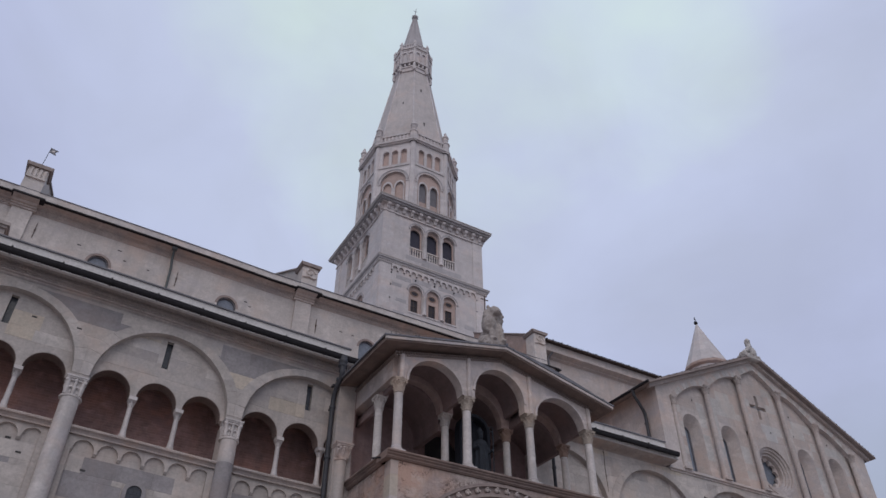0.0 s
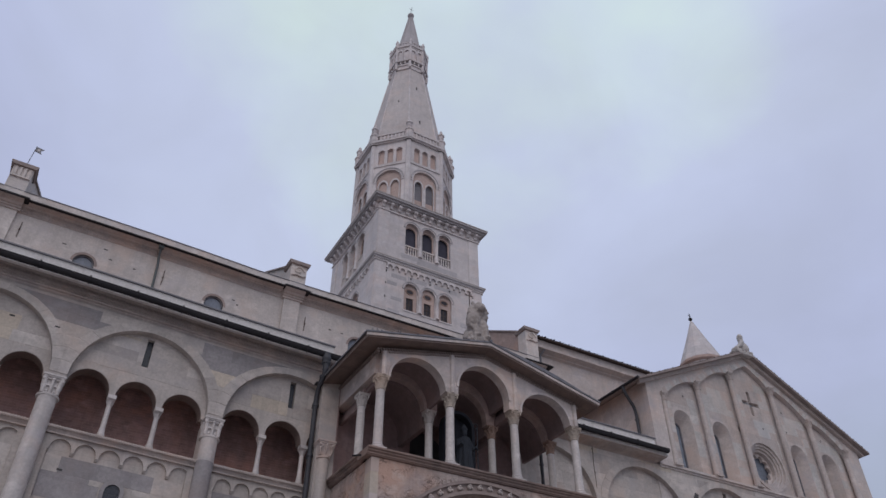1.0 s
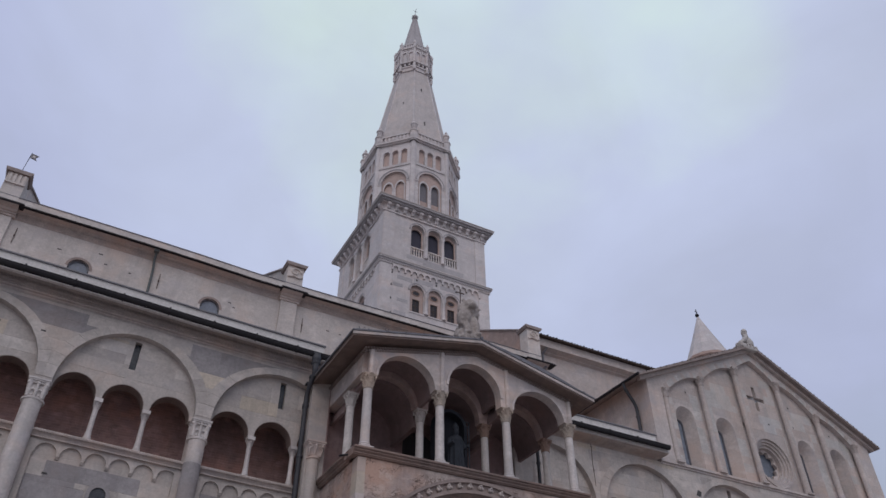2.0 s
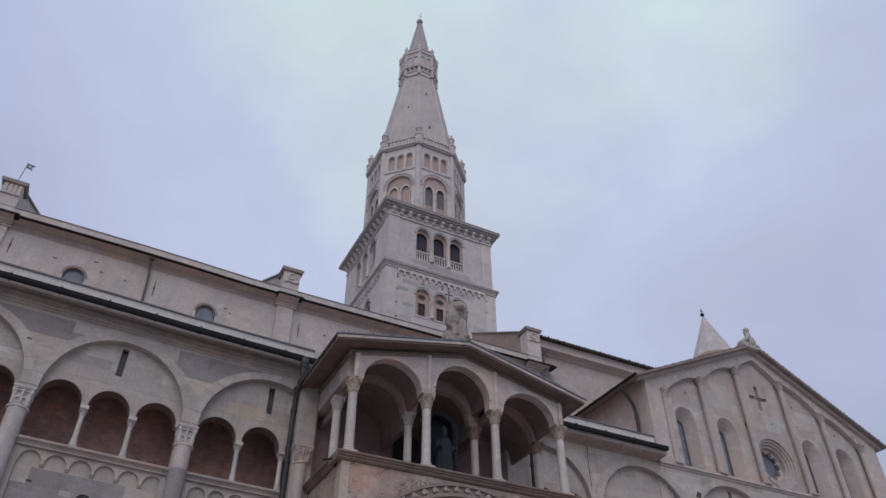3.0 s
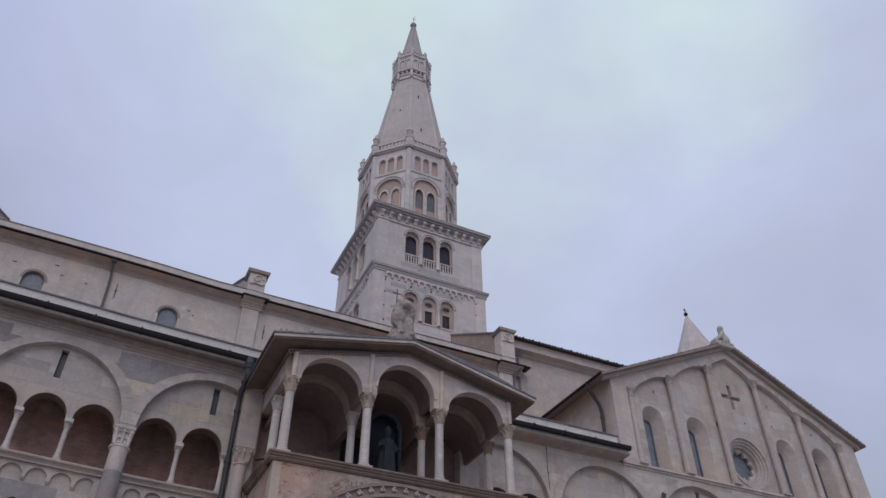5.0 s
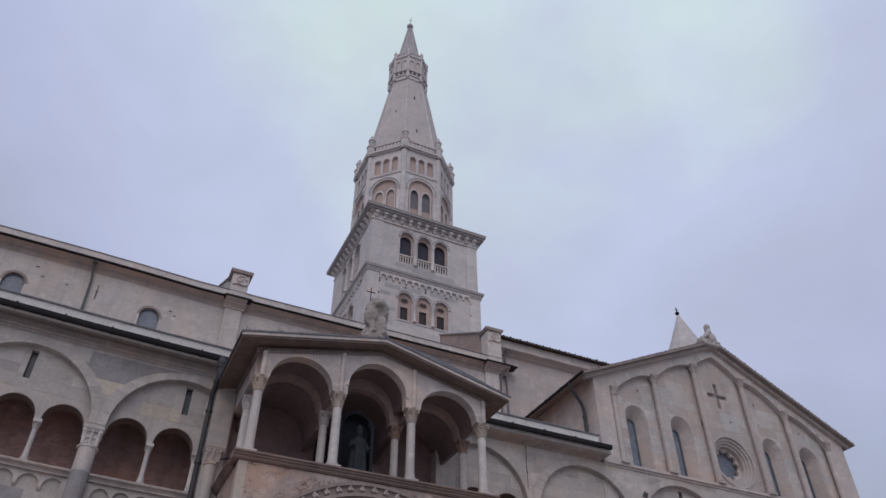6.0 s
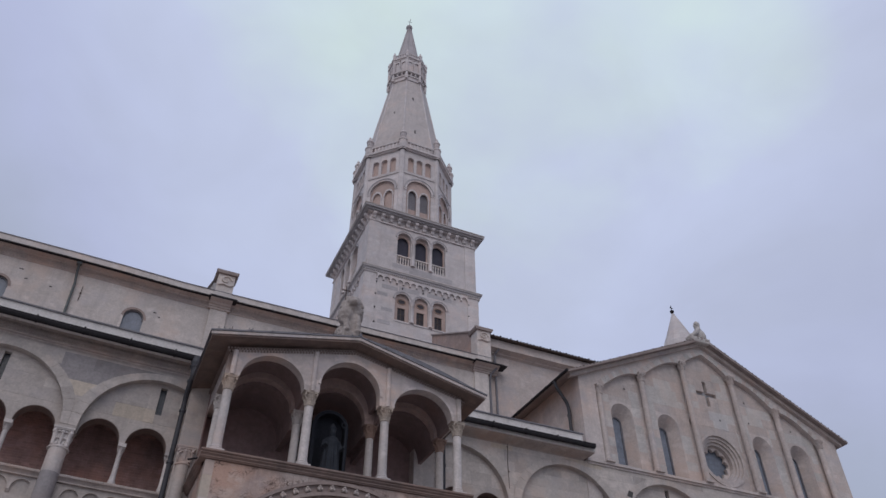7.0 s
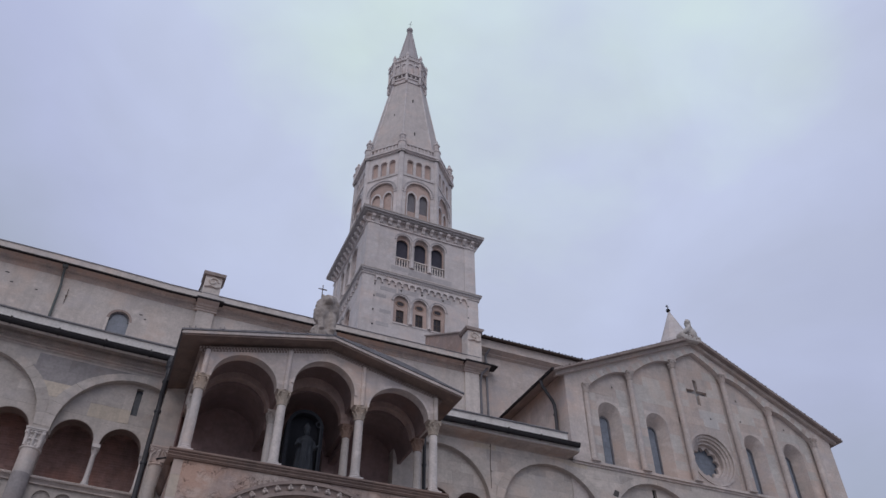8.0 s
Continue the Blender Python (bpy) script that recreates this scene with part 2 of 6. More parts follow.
PIPE = material("dark_painted_pipe", (0.062, 0.062, 0.072), (0.045, 0.045, 0.052), rough=0.55, gloss=0.4, blotch=3)
PALE_GLASS = material("pale_dusty_glass", (0.40, 0.39, 0.40), (0.33, 0.325, 0.335), rough=0.5, gloss=0.2, grain=6)
BLOCK_PALE = material("whitish_limestone_block", (0.605, 0.55, 0.515), (0.53, 0.482, 0.455), streak=0.3, blotch=0.9, tint=0.5)
BLOCK_DULL = material("dull_limestone_block", (0.50, 0.448, 0.42), (0.425, 0.382, 0.362), streak=0.35, blotch=0.9, tint=0.5)
DENTIL = material("stained_dentil_stone", (0.34, 0.265, 0.235), (0.25, 0.195, 0.175), blotch=1.6, streak=0.2)
ROSY_BLOCK = material("rosy_limestone_block", (0.572, 0.495, 0.46), (0.535, 0.442, 0.402), blotch=0.7, streak=0.3, tint=0.45)
PALE_BLOCK = material("pale_limestone_block", (0.575, 0.545, 0.525), (0.535, 0.49, 0.465), blotch=0.7, streak=0.3, tint=0.4)


# ------------------------------------------------------------ mesh tools
class Shape:
    """Points and faces gathered into one mesh; turn is applied to whatever is added."""

    def __init__(self, turn=None):
        self.v, self.f, self.turn = [], [], turn

    def add(self, verts, faces):
        k = len(self.v)
        self.v += [tuple(self.turn @ Vector(p)) for p in verts] if self.turn else [tuple(p) for p in verts]
        self.f += [tuple(i + k for i in face) for face in faces]
        return self

    def box(self, x0, x1, y0, y1, z0, z1):
        return self.add([(x, y, z) for x in (x0, x1) for y in (y0, y1) for z in (z0, z1)],
                        [(0, 1, 3, 2), (4, 6, 7, 5), (0, 4, 5, 1), (2, 3, 7, 6), (0, 2, 6, 4), (1, 5, 7, 3)])

    def prism(self, poly, axis, a, b):
        """A flat outline pushed along an axis: (x, z) along y, (y, z) along x, (x, y) along z."""
        put = {"y": lambda p, d: (p[0], d, p[1]), "x": lambda p, d: (d, p[0], p[1]), "z": lambda p, d: (p[0], p[1], d)}[axis]
        k = len(poly)
        return self.add([put(p, a) for p in poly] + [put(p, b) for p in poly],
                        [tuple(range(k)), tuple(range(2 * k - 1, k - 1, -1))] + [(i, i + k, (i + 1) % k + k, (i + 1) % k) for i in range(k)])

    def strip(self, low, high, y0, y1):
        """A wall between two curves of (x, z) with as many points, from y0 to y1."""
        k = len(low)
        v = [(x, y0, z) for x, z in low] + [(x, y0, z) for x, z in high] + [(x, y1, z) for x, z in low] + [(x, y1, z) for x, z in high]
        f = []
        for i in range(k - 1):
            f += [(i, i + 1, k + i + 1, k + i), (2 * k + i, 3 * k + i, 3 * k + i + 1, 2 * k + i + 1),
                  (i, 2 * k + i, 2 * k + i + 1, i + 1), (k + i, k + i + 1, 3 * k + i + 1, 3 * k + i)]
        f += [(0, k, 3 * k, 2 * k), (k - 1, 3 * k - 1, 4 * k - 1, 2 * k - 1)]
        return self.add(v, f)

    def arch_panel(self, x0, x1, z0, z1, cx, r, zs, y0, y1, rise=None, n=20):
        """A panel with an arched opening that starts at its foot."""
        rise = rise or r
        arc = [(x0, z0), (cx - r, z0)] + [(cx - r * math.cos(math.pi * i / n), zs + rise * math.sin(math.pi * i / n)) for i in range(n + 1)] + [(cx + r, z0), (x1, z0)]
        return self.strip(arc, [(x, z1) for x, _ in arc], y0, y1)

    def holed(self, x0, x1, z0, z1, hx0, hx1, hz0, hz1, y0, y1):
        """A slab with a square hole through it."""
        o, h = [(x0, z0), (x1, z0), (x1, z1), (x0, z1)], [(hx0, hz0), (hx1, hz0), (hx1, hz1), (hx0, hz1)]
        v = [(x, y, z) for y in (y0, y1) for x, z in o + h]
        f = []
        for i in range(4):
            j = (i + 1) % 4
            f += [(i, j, 4 + j, 4 + i), (8 + i, 12 + i, 12 + j, 8 + j), (i, 8 + i, 8 + j, j), (4 + i, 4 + j, 12 + j, 12 + i)]
        return self.add(v, f)

    def ring(self, cx, zs, r0, r1, y0, y1, a0=0.0, a1=180.0, n=20, rise=1.0):
        """An archivolt from the angle a0 to a1."""
        angles = [radians(a1 + (a0 - a1) * i / n) for i in range(n + 1)]
        return self.strip([(cx + r0 * math.cos(a), zs + rise * r0 * math.sin(a)) for a in angles],
                          [(cx + r1 * math.cos(a), zs + rise * r1 * math.sin(a)) for a in angles], y0, y1)

    def lathe(self, cx, cy, profile, n=16, a0=0.0, a1=360.0, spin=0.0):
        """A turned form of (radius, height) points."""
        full = a1 - a0 >= 359.9
        m = n if full else n + 1
        v, f = [], []
        for r, z in profile:
            for i in range(m):
                a = radians(a0 + spin + (a1 - a0) * i / n)
                v.append((cx + r * math.cos(a), cy + r * math.sin(a), z))
        for j in range(len(profile) - 1):
            for i in range(n):
                k = (i + 1) % m
                f.append((j * m + i, j * m + k, (j + 1) * m + k, (j + 1) * m + i))
        f += [tuple(range(m - 1, -1, -1)), tuple(range((len(profile) - 1) * m, len(profile) * m))]
        return self.add(v, f)

    def tube(self, path, r, n=10):
        """A round pipe along points."""
        rings, v, f = [], [], []
        pts = [Vector(p) for p in path]
        for i, p in enumerate(pts):
            d = (pts[min(i + 1, len(pts) - 1)] - pts[max(i - 1, 0)]).normalized()
            side = d.cross(Vector((0.3, 0.9, 0.2))).normalized()
            up = side.cross(d)
            v += [p + r * (math.cos(2 * math.pi * k / n) * side + math.sin(2 * math.pi * k / n) * up) for k in range(n)]
        for i in range(len(pts) - 1):
            f += [(i * n + k, i * n + (k + 1) % n, (i + 1) * n + (k + 1) % n, (i + 1) * n + k) for k in range(n)]
        f += [tuple(range(n - 1, -1, -1)), tuple(range((len(pts) - 1) * n, len(pts) * n))]
        return self.add(v, f)

    def blob(self, cx, cy, cz, rx, ry, rz, n=12, m=8):
        """A rounded lump."""
        v = [(cx, cy, cz - rz)]
        for j in range(1, m):
            b = math.pi * j / m - math.pi / 2
            v += [(cx + rx * math.cos(b) * math.cos(2 * math.pi * i / n), cy + ry * math.cos(b) * math.sin(2 * math.pi * i / n), cz + rz * math.sin(b)) for i in range(n)]
        v.append((cx, cy, cz + rz))
        f = [(0, 1 + (i + 1) % n, 1 + i) for i in range(n)]
        for j in range(m - 2):
            f += [(1 + j * n + i, 1 + j * n + (i + 1) % n, 1 + (j + 1) * n + (i + 1) % n, 1 + (j + 1) * n + i) for i in range(n)]
        top = len(v) - 1
        f += [(top, 1 + (m - 2) * n + i, 1 + (m - 2) * n + (i + 1) % n) for i in range(n)]
        return self.add(v, f)

    def cut_at(self, knots):
        """Cuts the faces where they cross the given places along x."""
        xs = [v[0] for v in self.v]
        inside = [k for k in knots if min(xs) + 0.01 < k < max(xs) - 0.01]
        if not inside:
            return
        me = bpy.data.meshes.new("cut")
        me.from_pydata(self.v, [], self.f)
        bm = bmesh.new()
        bm.from_mesh(me)
        for k in inside:
            bmesh.ops.bisect_plane(bm, geom=bm.verts[:] + bm.edges[:] + bm.faces[:], plane_co=(k, 0, 0), plane_no=(1, 0, 0))
        bm.verts.index_update()
        self.v, self.f = [tuple(v.co) for v in bm.verts], [tuple(v.index for v in f.verts) for f in bm.faces]
        bm.free()
        bpy.data.meshes.remove(me)

    def mesh(self, name, mat, smooth=False):
        me = bpy.data.meshes.new(name)
        me.from_pydata(self.v, [], self.f)
        bm = bmesh.new()
        bm.from_mesh(me)
        bmesh.ops.recalc_face_normals(bm, faces=bm.faces)
        bm.to_mesh(me)
        bm.free()
        me.materials.append(mat)
        if smooth:
            me.polygons.foreach_set("use_smooth", [True] * len(me.polygons))
            me.set_sharp_from_angle(angle=radians(40))
        return me


SAG = {  # the old building has settled: height change along x
    "cathedral_aisle": ((-16, -2, 0, 2.5, 4, 6, 8, 15, 26, 36), (0.66, 0.25, 0.18, 0.07, -0.01, -0.09, -0.15, -0.19, -0.2, -0.2)),
    "cathedral_nave": ((-16, -3, 0, 2.3, 4.4, 6.9, 9, 36), (0.45, 0.17, 0.12, 0.07, 0.0, -0.12, -0.14, -0.14)),
}

# where whole pieces stand off their drawn axes
STANDS = {"cathedral_transept": (0.18, 0.0, -0.1), "rose_window": (0.18, 0.0, -0.1), "stone_turret": (0.34, 0.0, 0.0), "gable_carving": (0.18, 0.0, -0.1), "bell_tower": (0.1, 0.0, -0.12)}


def part(name, shape, mat, parent=None, label="", smooth=False, kind=""):
    root = parent
    while root and root.parent:
        root = root.parent
    sag = SAG.get(root.name) if root else None
    if sag:
        if kind != "stuff":
            shape.cut_at(sag[0])
        shape.v = [(x, y, z + float(np.interp(x, *sag)) if z > 0.5 else z) for x, y, z in shape.v]
    if root and root.name in STANDS:
        dx, dy, dz = STANDS[root.name]
        shape.v = [(x + dx, y + dy, z + dz) for x, y, z in shape.v]
    ob = new(name, shape.mesh(name, mat, smooth))
    ob.parent = parent
    return tagged(ob, label=label, kind=kind)


def thing(name, label, category, group="", kind=""):
    return tagged(new(name), label, category, group, kind)


def capital(s, cx, cy, z0, z1, r, wide=1.55, leaves=8):
    """A leafy capital: bell, two rows of curled leaves, corner scrolls and a slab."""
    h = z1 - z0
    s.lathe(cx, cy, [(r * 1.02, z0), (r * 1.22, z0 + 0.03 * h), (r * 1.22, z0 + 0.09 * h), (r * 1.0, z0 + 0.12 * h), (r * 1.08, z0 + 0.5 * h), (r * 1.35, z0 + 0.86 * h)], 16)
    for row, (za, zb, out) in enumerate(((0.12, 0.46, 1.32), (0.4, 0.76, 1.5))):
        for i in range(leaves):
            a = 2 * math.pi * (i + 0.5 * row) / leaves
            u, t = Vector((math.cos(a), math.sin(a), 0)), Vector((-math.sin(a), math.cos(a), 0))
            w = r * 0.36
            c = Vector((cx, cy, 0))
            ps = []
            for k, (rr, zz, ww) in enumerate(((1.0, za, 1.0), (1.14, (za + zb) / 2, 1.1), (out, zb, 0.8), (out + 0.12, zb - 0.07, 0.45))):
                mid = c + u * r * rr + Vector((0, 0, z0 + zz * h))
                ps += [mid - t * w * ww, mid + u * r * 0.12, mid + t * w * ww]
            s.add(ps, [(3 * k + j, 3 * k + j + 1, 3 * k + j + 4, 3 * k + j + 3) for k in range(3) for j in range(2)] + [(0, 3, 6, 9, 11, 8, 5, 2)])
    e = r * wide
    for sx in (-1, 1):
        for sy in (-1, 1):
            s.blob(cx + sx * e * 0.82, cy + sy * e * 0.82, z0 + 0.76 * h, r * 0.24, r * 0.24, h * 0.1, 8, 5)
    s.prism([(cx - e * 0.94, cy - e * 0.94), (cx + e * 0.94, cy - e * 0.94), (cx + e * 0.94, cy + e * 0.94), (cx - e * 0.94, cy + e * 0.94)], "z", z0 + 0.84 * h, z0 + 0.92 * h)
    return s.box(cx - e, cx + e, cy - e, cy + e, z0 + 0.92 * h, z1)


def block_capital(s, cx, cy, z0, z1, r):
    """A stout worn capital: ring, square bell with deep hollows between thick leaves, and a square slab."""
    h, e = z1 - z0, r * 1.12
    s.lathe(cx, cy, [(r * 1.02, z0), (r * 1.24, z0 + 0.03 * h), (r * 1.26, z0 + 0.09 * h), (r * 1.18, z0 + 0.14 * h), (r * 0.98, z0 + 0.17 * h)], 24)
    s.lathe(cx, cy, [(r * 1.08, z0 + 0.15 * h), (r * 1.08, z0 + 0.87 * h)], 4, spin=45)
    for side in range(4):
        m = Matrix.Translation((cx, cy, 0)) @ Matrix.Rotation(math.pi / 2 * side, 4, "Z")
        f = Shape(m)
        f.tube([(-0.76 * r, -0.76 * r, z0 + 0.14 * h), (-0.78 * r, -0.78 * r, z0 + 0.5 * h), (-0.9 * r, -0.9 * r, z0 + 0.87 * h)], r * 0.25, 10)
        f.blob(-0.95 * r, -0.95 * r, z0 + 0.76 * h, r * 0.23, r * 0.23, h * 0.1, 10, 7)
        f.tube([(0, -0.84 * r, z0 + 0.14 * h), (0, -0.88 * r, z0 + 0.45 * h), (0, -0.98 * r, z0 + 0.8 * h)], r * 0.17, 8)
        f.blob(0, -1.02 * r, z0 + 0.78 * h, r * 0.22, r * 0.17, h * 0.08, 8, 6)
        for u in (-1, 1):
            f.tube([(u * 0.72 * r, -0.84 * r, z0 + 0.44 * h), (u * 0.36 * r, -0.86 * r, z0 + 0.5 * h), (0, -0.86 * r, z0 + 0.46 * h)], r * 0.12, 8)
            f.blob(u * 0.4 * r, -0.86 * r, z0 + 0.22 * h, r * 0.2, r * 0.16, h * 0.07, 8, 6)
        f.box(-0.8 * r, 0.8 * r, -0.98 * r, -0.7 * r, z0 + 0.76 * h, z0 + 0.87 * h)
        s.add(f.v, f.f)
    s.box(cx - e, cx + e, cy - e, cy + e, z0 + 0.86 * h, z0 + 0.92 * h)
    return s.box(cx - e * 1.07, cx + e * 1.07, cy - e * 1.07, cy + e * 1.07, z0 + 0.92 * h, z1)


def column(parent, cx, cy, z0, z1, r, cap_h, base_h, mat, label="", cap_wide=1.55, cap_mat=None):
    """A column: shaft with base and capital under it."""
    shaft = part("column", Shape().lathe(cx, cy, [(r * 1.04, z0 + base_h), (r * 1.0, z0 + base_h + 0.1), (r * 0.94, z1 - cap_h)], 20), mat, parent, label, True)
    b = Shape().box(cx - r * 1.5, cx + r * 1.5, cy - r * 1.5, cy + r * 1.5, z0, z0 + base_h * 0.4)
    b.lathe(cx, cy, [(r * 1.42, z0 + base_h * 0.4), (r * 1.48, z0 + base_h * 0.52), (r * 1.36, z0 + base_h * 0.64), (r * 1.12, z0 + base_h * 0.72), (r * 1.2, z0 + base_h * 0.86), (r * 1.06, z0 + base_h)], 20)
    part("base", b, mat, shaft, smooth=True)
    part("capital", capital(Shape(), cx, cy, z1 - cap_h, z1, r * 0.95, cap_wide), cap_mat or mat, shaft, "reddish carved capital" if cap_mat == ROSY_WALL else "carved leafy stone capital")
    return shaft


# ------------------------------------------------------------ ground (unseen, reflects fill light upwards)
g = Shape().box(-1500, 1500, -1500, 1500, -0.5, 0.0)
tagged(part("ground", g, PAVE, None, "unseen grey stone paving of the square, lightened to bounce light"), category="paving", kind="structure")

# ------------------------------------------------------------ cathedral aisle: arcaded south wall
F, LUN, COL_Y, BACK = 20.2, 20.42, 20.54, 21.7      # faces of spandrels, lunettes, small columns, gallery back
LEDGE = 9.94
aisle = thing("cathedral_aisle", "pale stone church aisle with blind arches and open gallery", "church aisle")
# bay: left and right pier axis
WEST = [(-16.0, -11.8), (-11.8, -7.65), (-7.65, -3.5), (-3.5, 0.63), (0.63, 4.86), (4.86, 9.2)]
EAST = [(14.75, 19.0), (19.0, 23.45), (23.45, 27.9), (27.9, 32.2), (32.2, 35.93)]
NEAR = [(-3.5, 0.63), (0.63, 4.86), (4.86, 9.2)]
CAPTOP, SPRING = 11.14, 11.36


def bay_arcs(a, b):
    """Big arch of a bay and its three small ones: centres and radii."""
    c, r = (a + b) / 2 + 0.03, (b - a) / 2 - 0.23
    step = (b - a - 0.42) / 3
    return c, r, [a + 0.21 + step * (i + 0.5) for i in range(3)], step / 2 - 0.085


SLITS = {-3.5: -1.5, 0.63: 2.73, 4.86: 7.13, 23.45: 25.86}


def slit_x(a):
    """Where a bay's lunette has its slit window, if it has one."""
    return SLITS.get(a, None if a > 10 else a + 2.05)


RISE, TOP = 1.92, 13.6
for bays in (WEST, EAST):
    x0, x1 = bays[0][0], bays[-1][1]
    part("lower_wall", Shape().box(x0, x1, F + 0.12, F + 0.9, 0.0, LEDGE - 0.18), STONE, aisle)
    part("gallery_wall", Shape().box(x0, x1, BACK, BACK + 0.5, LEDGE - 0.3, 14.6), BRICK, aisle, "red brick back wall of the gallery")
    part("gallery_floor", Shape().box(x0, x1, F + 0.15, BACK, LEDGE - 0.17, LEDGE - 0.02), STONE, aisle)
    part("gallery_vault", Shape().box(x0, x1, F + 0.32, BACK, 13.3, 13.4), STONE, aisle)
    for a, b in bays:
        c, r, centres, rs = bay_arcs(a, b)
        part("arch_wall", Shape().arch_panel(a, b, CAPTOP, TOP, c, r, SPRING, F, F + 0.24, rise=RISE, n=36), STONE, aisle)
        for i, cc in enumerate(centres):
            xa = a if i == 0 else (centres[i - 1] + cc) / 2
            xb = b if i == 2 else (cc + centres[i + 1]) / 2
            small = part("small_arch", Shape().arch_panel(xa, xb, 11.24, 11.99, cc, rs, 11.27, LUN, LUN + 0.22), STONE, aisle)
            # dark lining ring: brown soffit plus shade painted into the colour
            part("soffit", Shape().ring(cc, 11.27, rs - 0.014, rs + 0.1, LUN + 0.02, LUN + 0.4, n=20), SOFFIT, small, "brownish arch soffit with shade in its colour")
        sx = slit_x(a)
        if sx is None:
            part("lunette", Shape().box(a, b, LUN, LUN + 0.3, 11.99, 13.35), STONE, aisle)
        else:
            part("lunette", Shape().holed(a, b, 11.99, 13.35, sx - 0.095, sx + 0.095, 12.3, 13.18, LUN, LUN + 0.3), STONE, aisle)
            part("slit_window", Shape().box(sx - 0.1, sx + 0.1, LUN + 0.14, LUN + 0.17, 12.26, 13.2), SLIT_GLASS, aisle, "narrow slit window with dark glass")
        for i in range(2):
            cx = (centres[i] + centres[i + 1]) / 2 + 0.03
            col = column(aisle, cx, COL_Y, LEDGE, 11.14, 0.07, 0.17, 0.36, WHITE, cap_wide=1.5)
            part("impost", Shape().prism([(LUN - 0.02, 11.14), (LUN + 0.24, 11.14), (LUN + 0.25, 11.24), (LUN - 0.03, 11.24)], "x", cx - 0.11, cx + 0.11), WHITE, col)
    for px in [x0] + [b for _, b in bays]:
        if 9 < px < 15:
            continue
        part("pier", Shape().box(px - 0.38, px + 0.38, F + 0.03, F + 0.3, 0, LEDGE - 0.2), STONE, aisle)
        part("pier", Shape().box(px - 0.19, px + 0.19, F - 0.08, F + 0.66, 0, CAPTOP - 0.02), STONE, aisle)
        patched = px == 4.86
        shaft = part("half_column", Shape().lathe(px, F - 0.1, [(0.235, 9.9 if patched else 0), (0.23, CAPTOP - 0.58)], 24), WHITE, aisle, "tall white stone half column", True)
        if patched:
            part("lower_shaft", Shape().lathe(px, F - 0.1, [(0.24, 0), (0.236, 9.9)], 24), GREY, shaft, "replaced grey marble shaft", True)
        part("capital", block_capital(Shape(), px, F - 0.06, CAPTOP - 0.6, CAPTOP, 0.228), WHITE, shaft, "stout worn capital with deep hollows between leaves")

# dentils, gutters and parapets of the aisle eaves
for x0, x1, dz in ((-16.0, 8.3, -0.02), (15.6, 22.08, -0.05)):
    if x0 < 0:
        prof = [(0.4, 13.602), (0.0, 13.602), (0.0, 13.7), (-0.06, 13.715), (-0.066, 13.75), (-0.03, 13.76), (-0.03, 13.85), (-0.09, 13.86), (-0.1, 13.885), (-0.06, 13.895), (-0.06, 13.985), (-0.13, 13.995), (-0.165, 14.04), (-0.21, 14.09), (-0.28, 14.12), (-0.3, 14.14), (-0.3, 14.2), (0.4, 14.2)]
        part("eave_moulding", Shape().prism([(F + y, z + dz) for y, z in prof], "x", x0, x1), EAVE, aisle)
        dn = Shape()
        for i in range(int((x1 - x0) / 0.088)):
            x = x0 + 0.088 * i
            dn.box(x, x + 0.052, F - 0.08, F + 0.02, 13.768 + dz, 13.842 + dz)
            dn.box(x + 0.044, x + 0.096, F - 0.11, F, 13.903 + dz, 13.977 + dz)
        part("corona", Shape().box(x0, x1, F - 0.4, F - 0.25, 13.985 + dz, 14.19 + dz), PARAPET, aisle, "pale stone slab under the gutter")
        part("dentil_course", dn, EAVE, aisle, "rows of small stone dentils under the eave", kind="stuff")
    else:
        prof = [(0.4, 13.64), (0.0, 13.64), (-0.012, 13.66), (-0.04, 13.672), (-0.06, 13.69), (-0.15, 13.7), (-0.28, 13.715), (-0.38, 13.735), (-0.46, 13.765), (-0.48, 13.785), (0.4, 13.785)]
        n = len(prof)
        ends = [(x0, F + y, z + dz) for y, z in prof] + [(x1 - 0.06 - 0.45 * min(y, 0.0), F + y, z + dz) for y, z in prof]
        part("eave_moulding", Shape().add(ends, [tuple(range(n)), tuple(range(2 * n - 1, n - 1, -1))] + [(i, (i + 1) % n, n + (i + 1) % n, n + i) for i in range(n)]), EAVE_DULL, aisle, "smooth brownish eave moulding", True)
        part("corona", Shape().box(x0, x1 + 0.13, F - 0.575, F + 0.3, 13.786 + dz, 13.9 + dz), PARAPET, aisle, "pale stone slab under the gutter")
    rim = [(-0.58, 14.0), (-0.585, 13.92), (-0.62, 13.86), (-0.685, 13.84), (-0.74, 13.865), (-0.77, 13.92), (-0.775, 14.0), (-0.752, 14.0), (-0.735, 13.93), (-0.68, 13.885), (-0.625, 13.92), (-0.605, 14.0)]
    gut = Shape().prism([(F + y, z + dz) for y, z in rim], "x", x0, x1 + 0.05)
    gutter = part("gutter", gut, GUTTER, aisle, "black iron rain gutter")
    for i in range(int((x1 - x0) / 1.3)):
        hook = [(-0.57, 14.03), (-0.795, 14.03), (-0.795, 13.86), (-0.735, 13.822), (-0.65, 13.822), (-0.65, 13.838), (-0.725, 13.838), (-0.779, 13.868), (-0.779, 14.004), (-0.57, 14.004)]
        part("bracket", Shape().prism([(F + y, z + dz) for y, z in hook], "x", x0 + 1 + 1.3 * i, x0 + 1.045 + 1.3 * i), GUTTER, gutter)
    part("parapet", Shape().box(x0, x1 - 0.15, F - 0.28, F - 0.08, 14.2 + dz, 14.53 + dz), PARAPET, aisle, "low pale parapet behind the gutter")
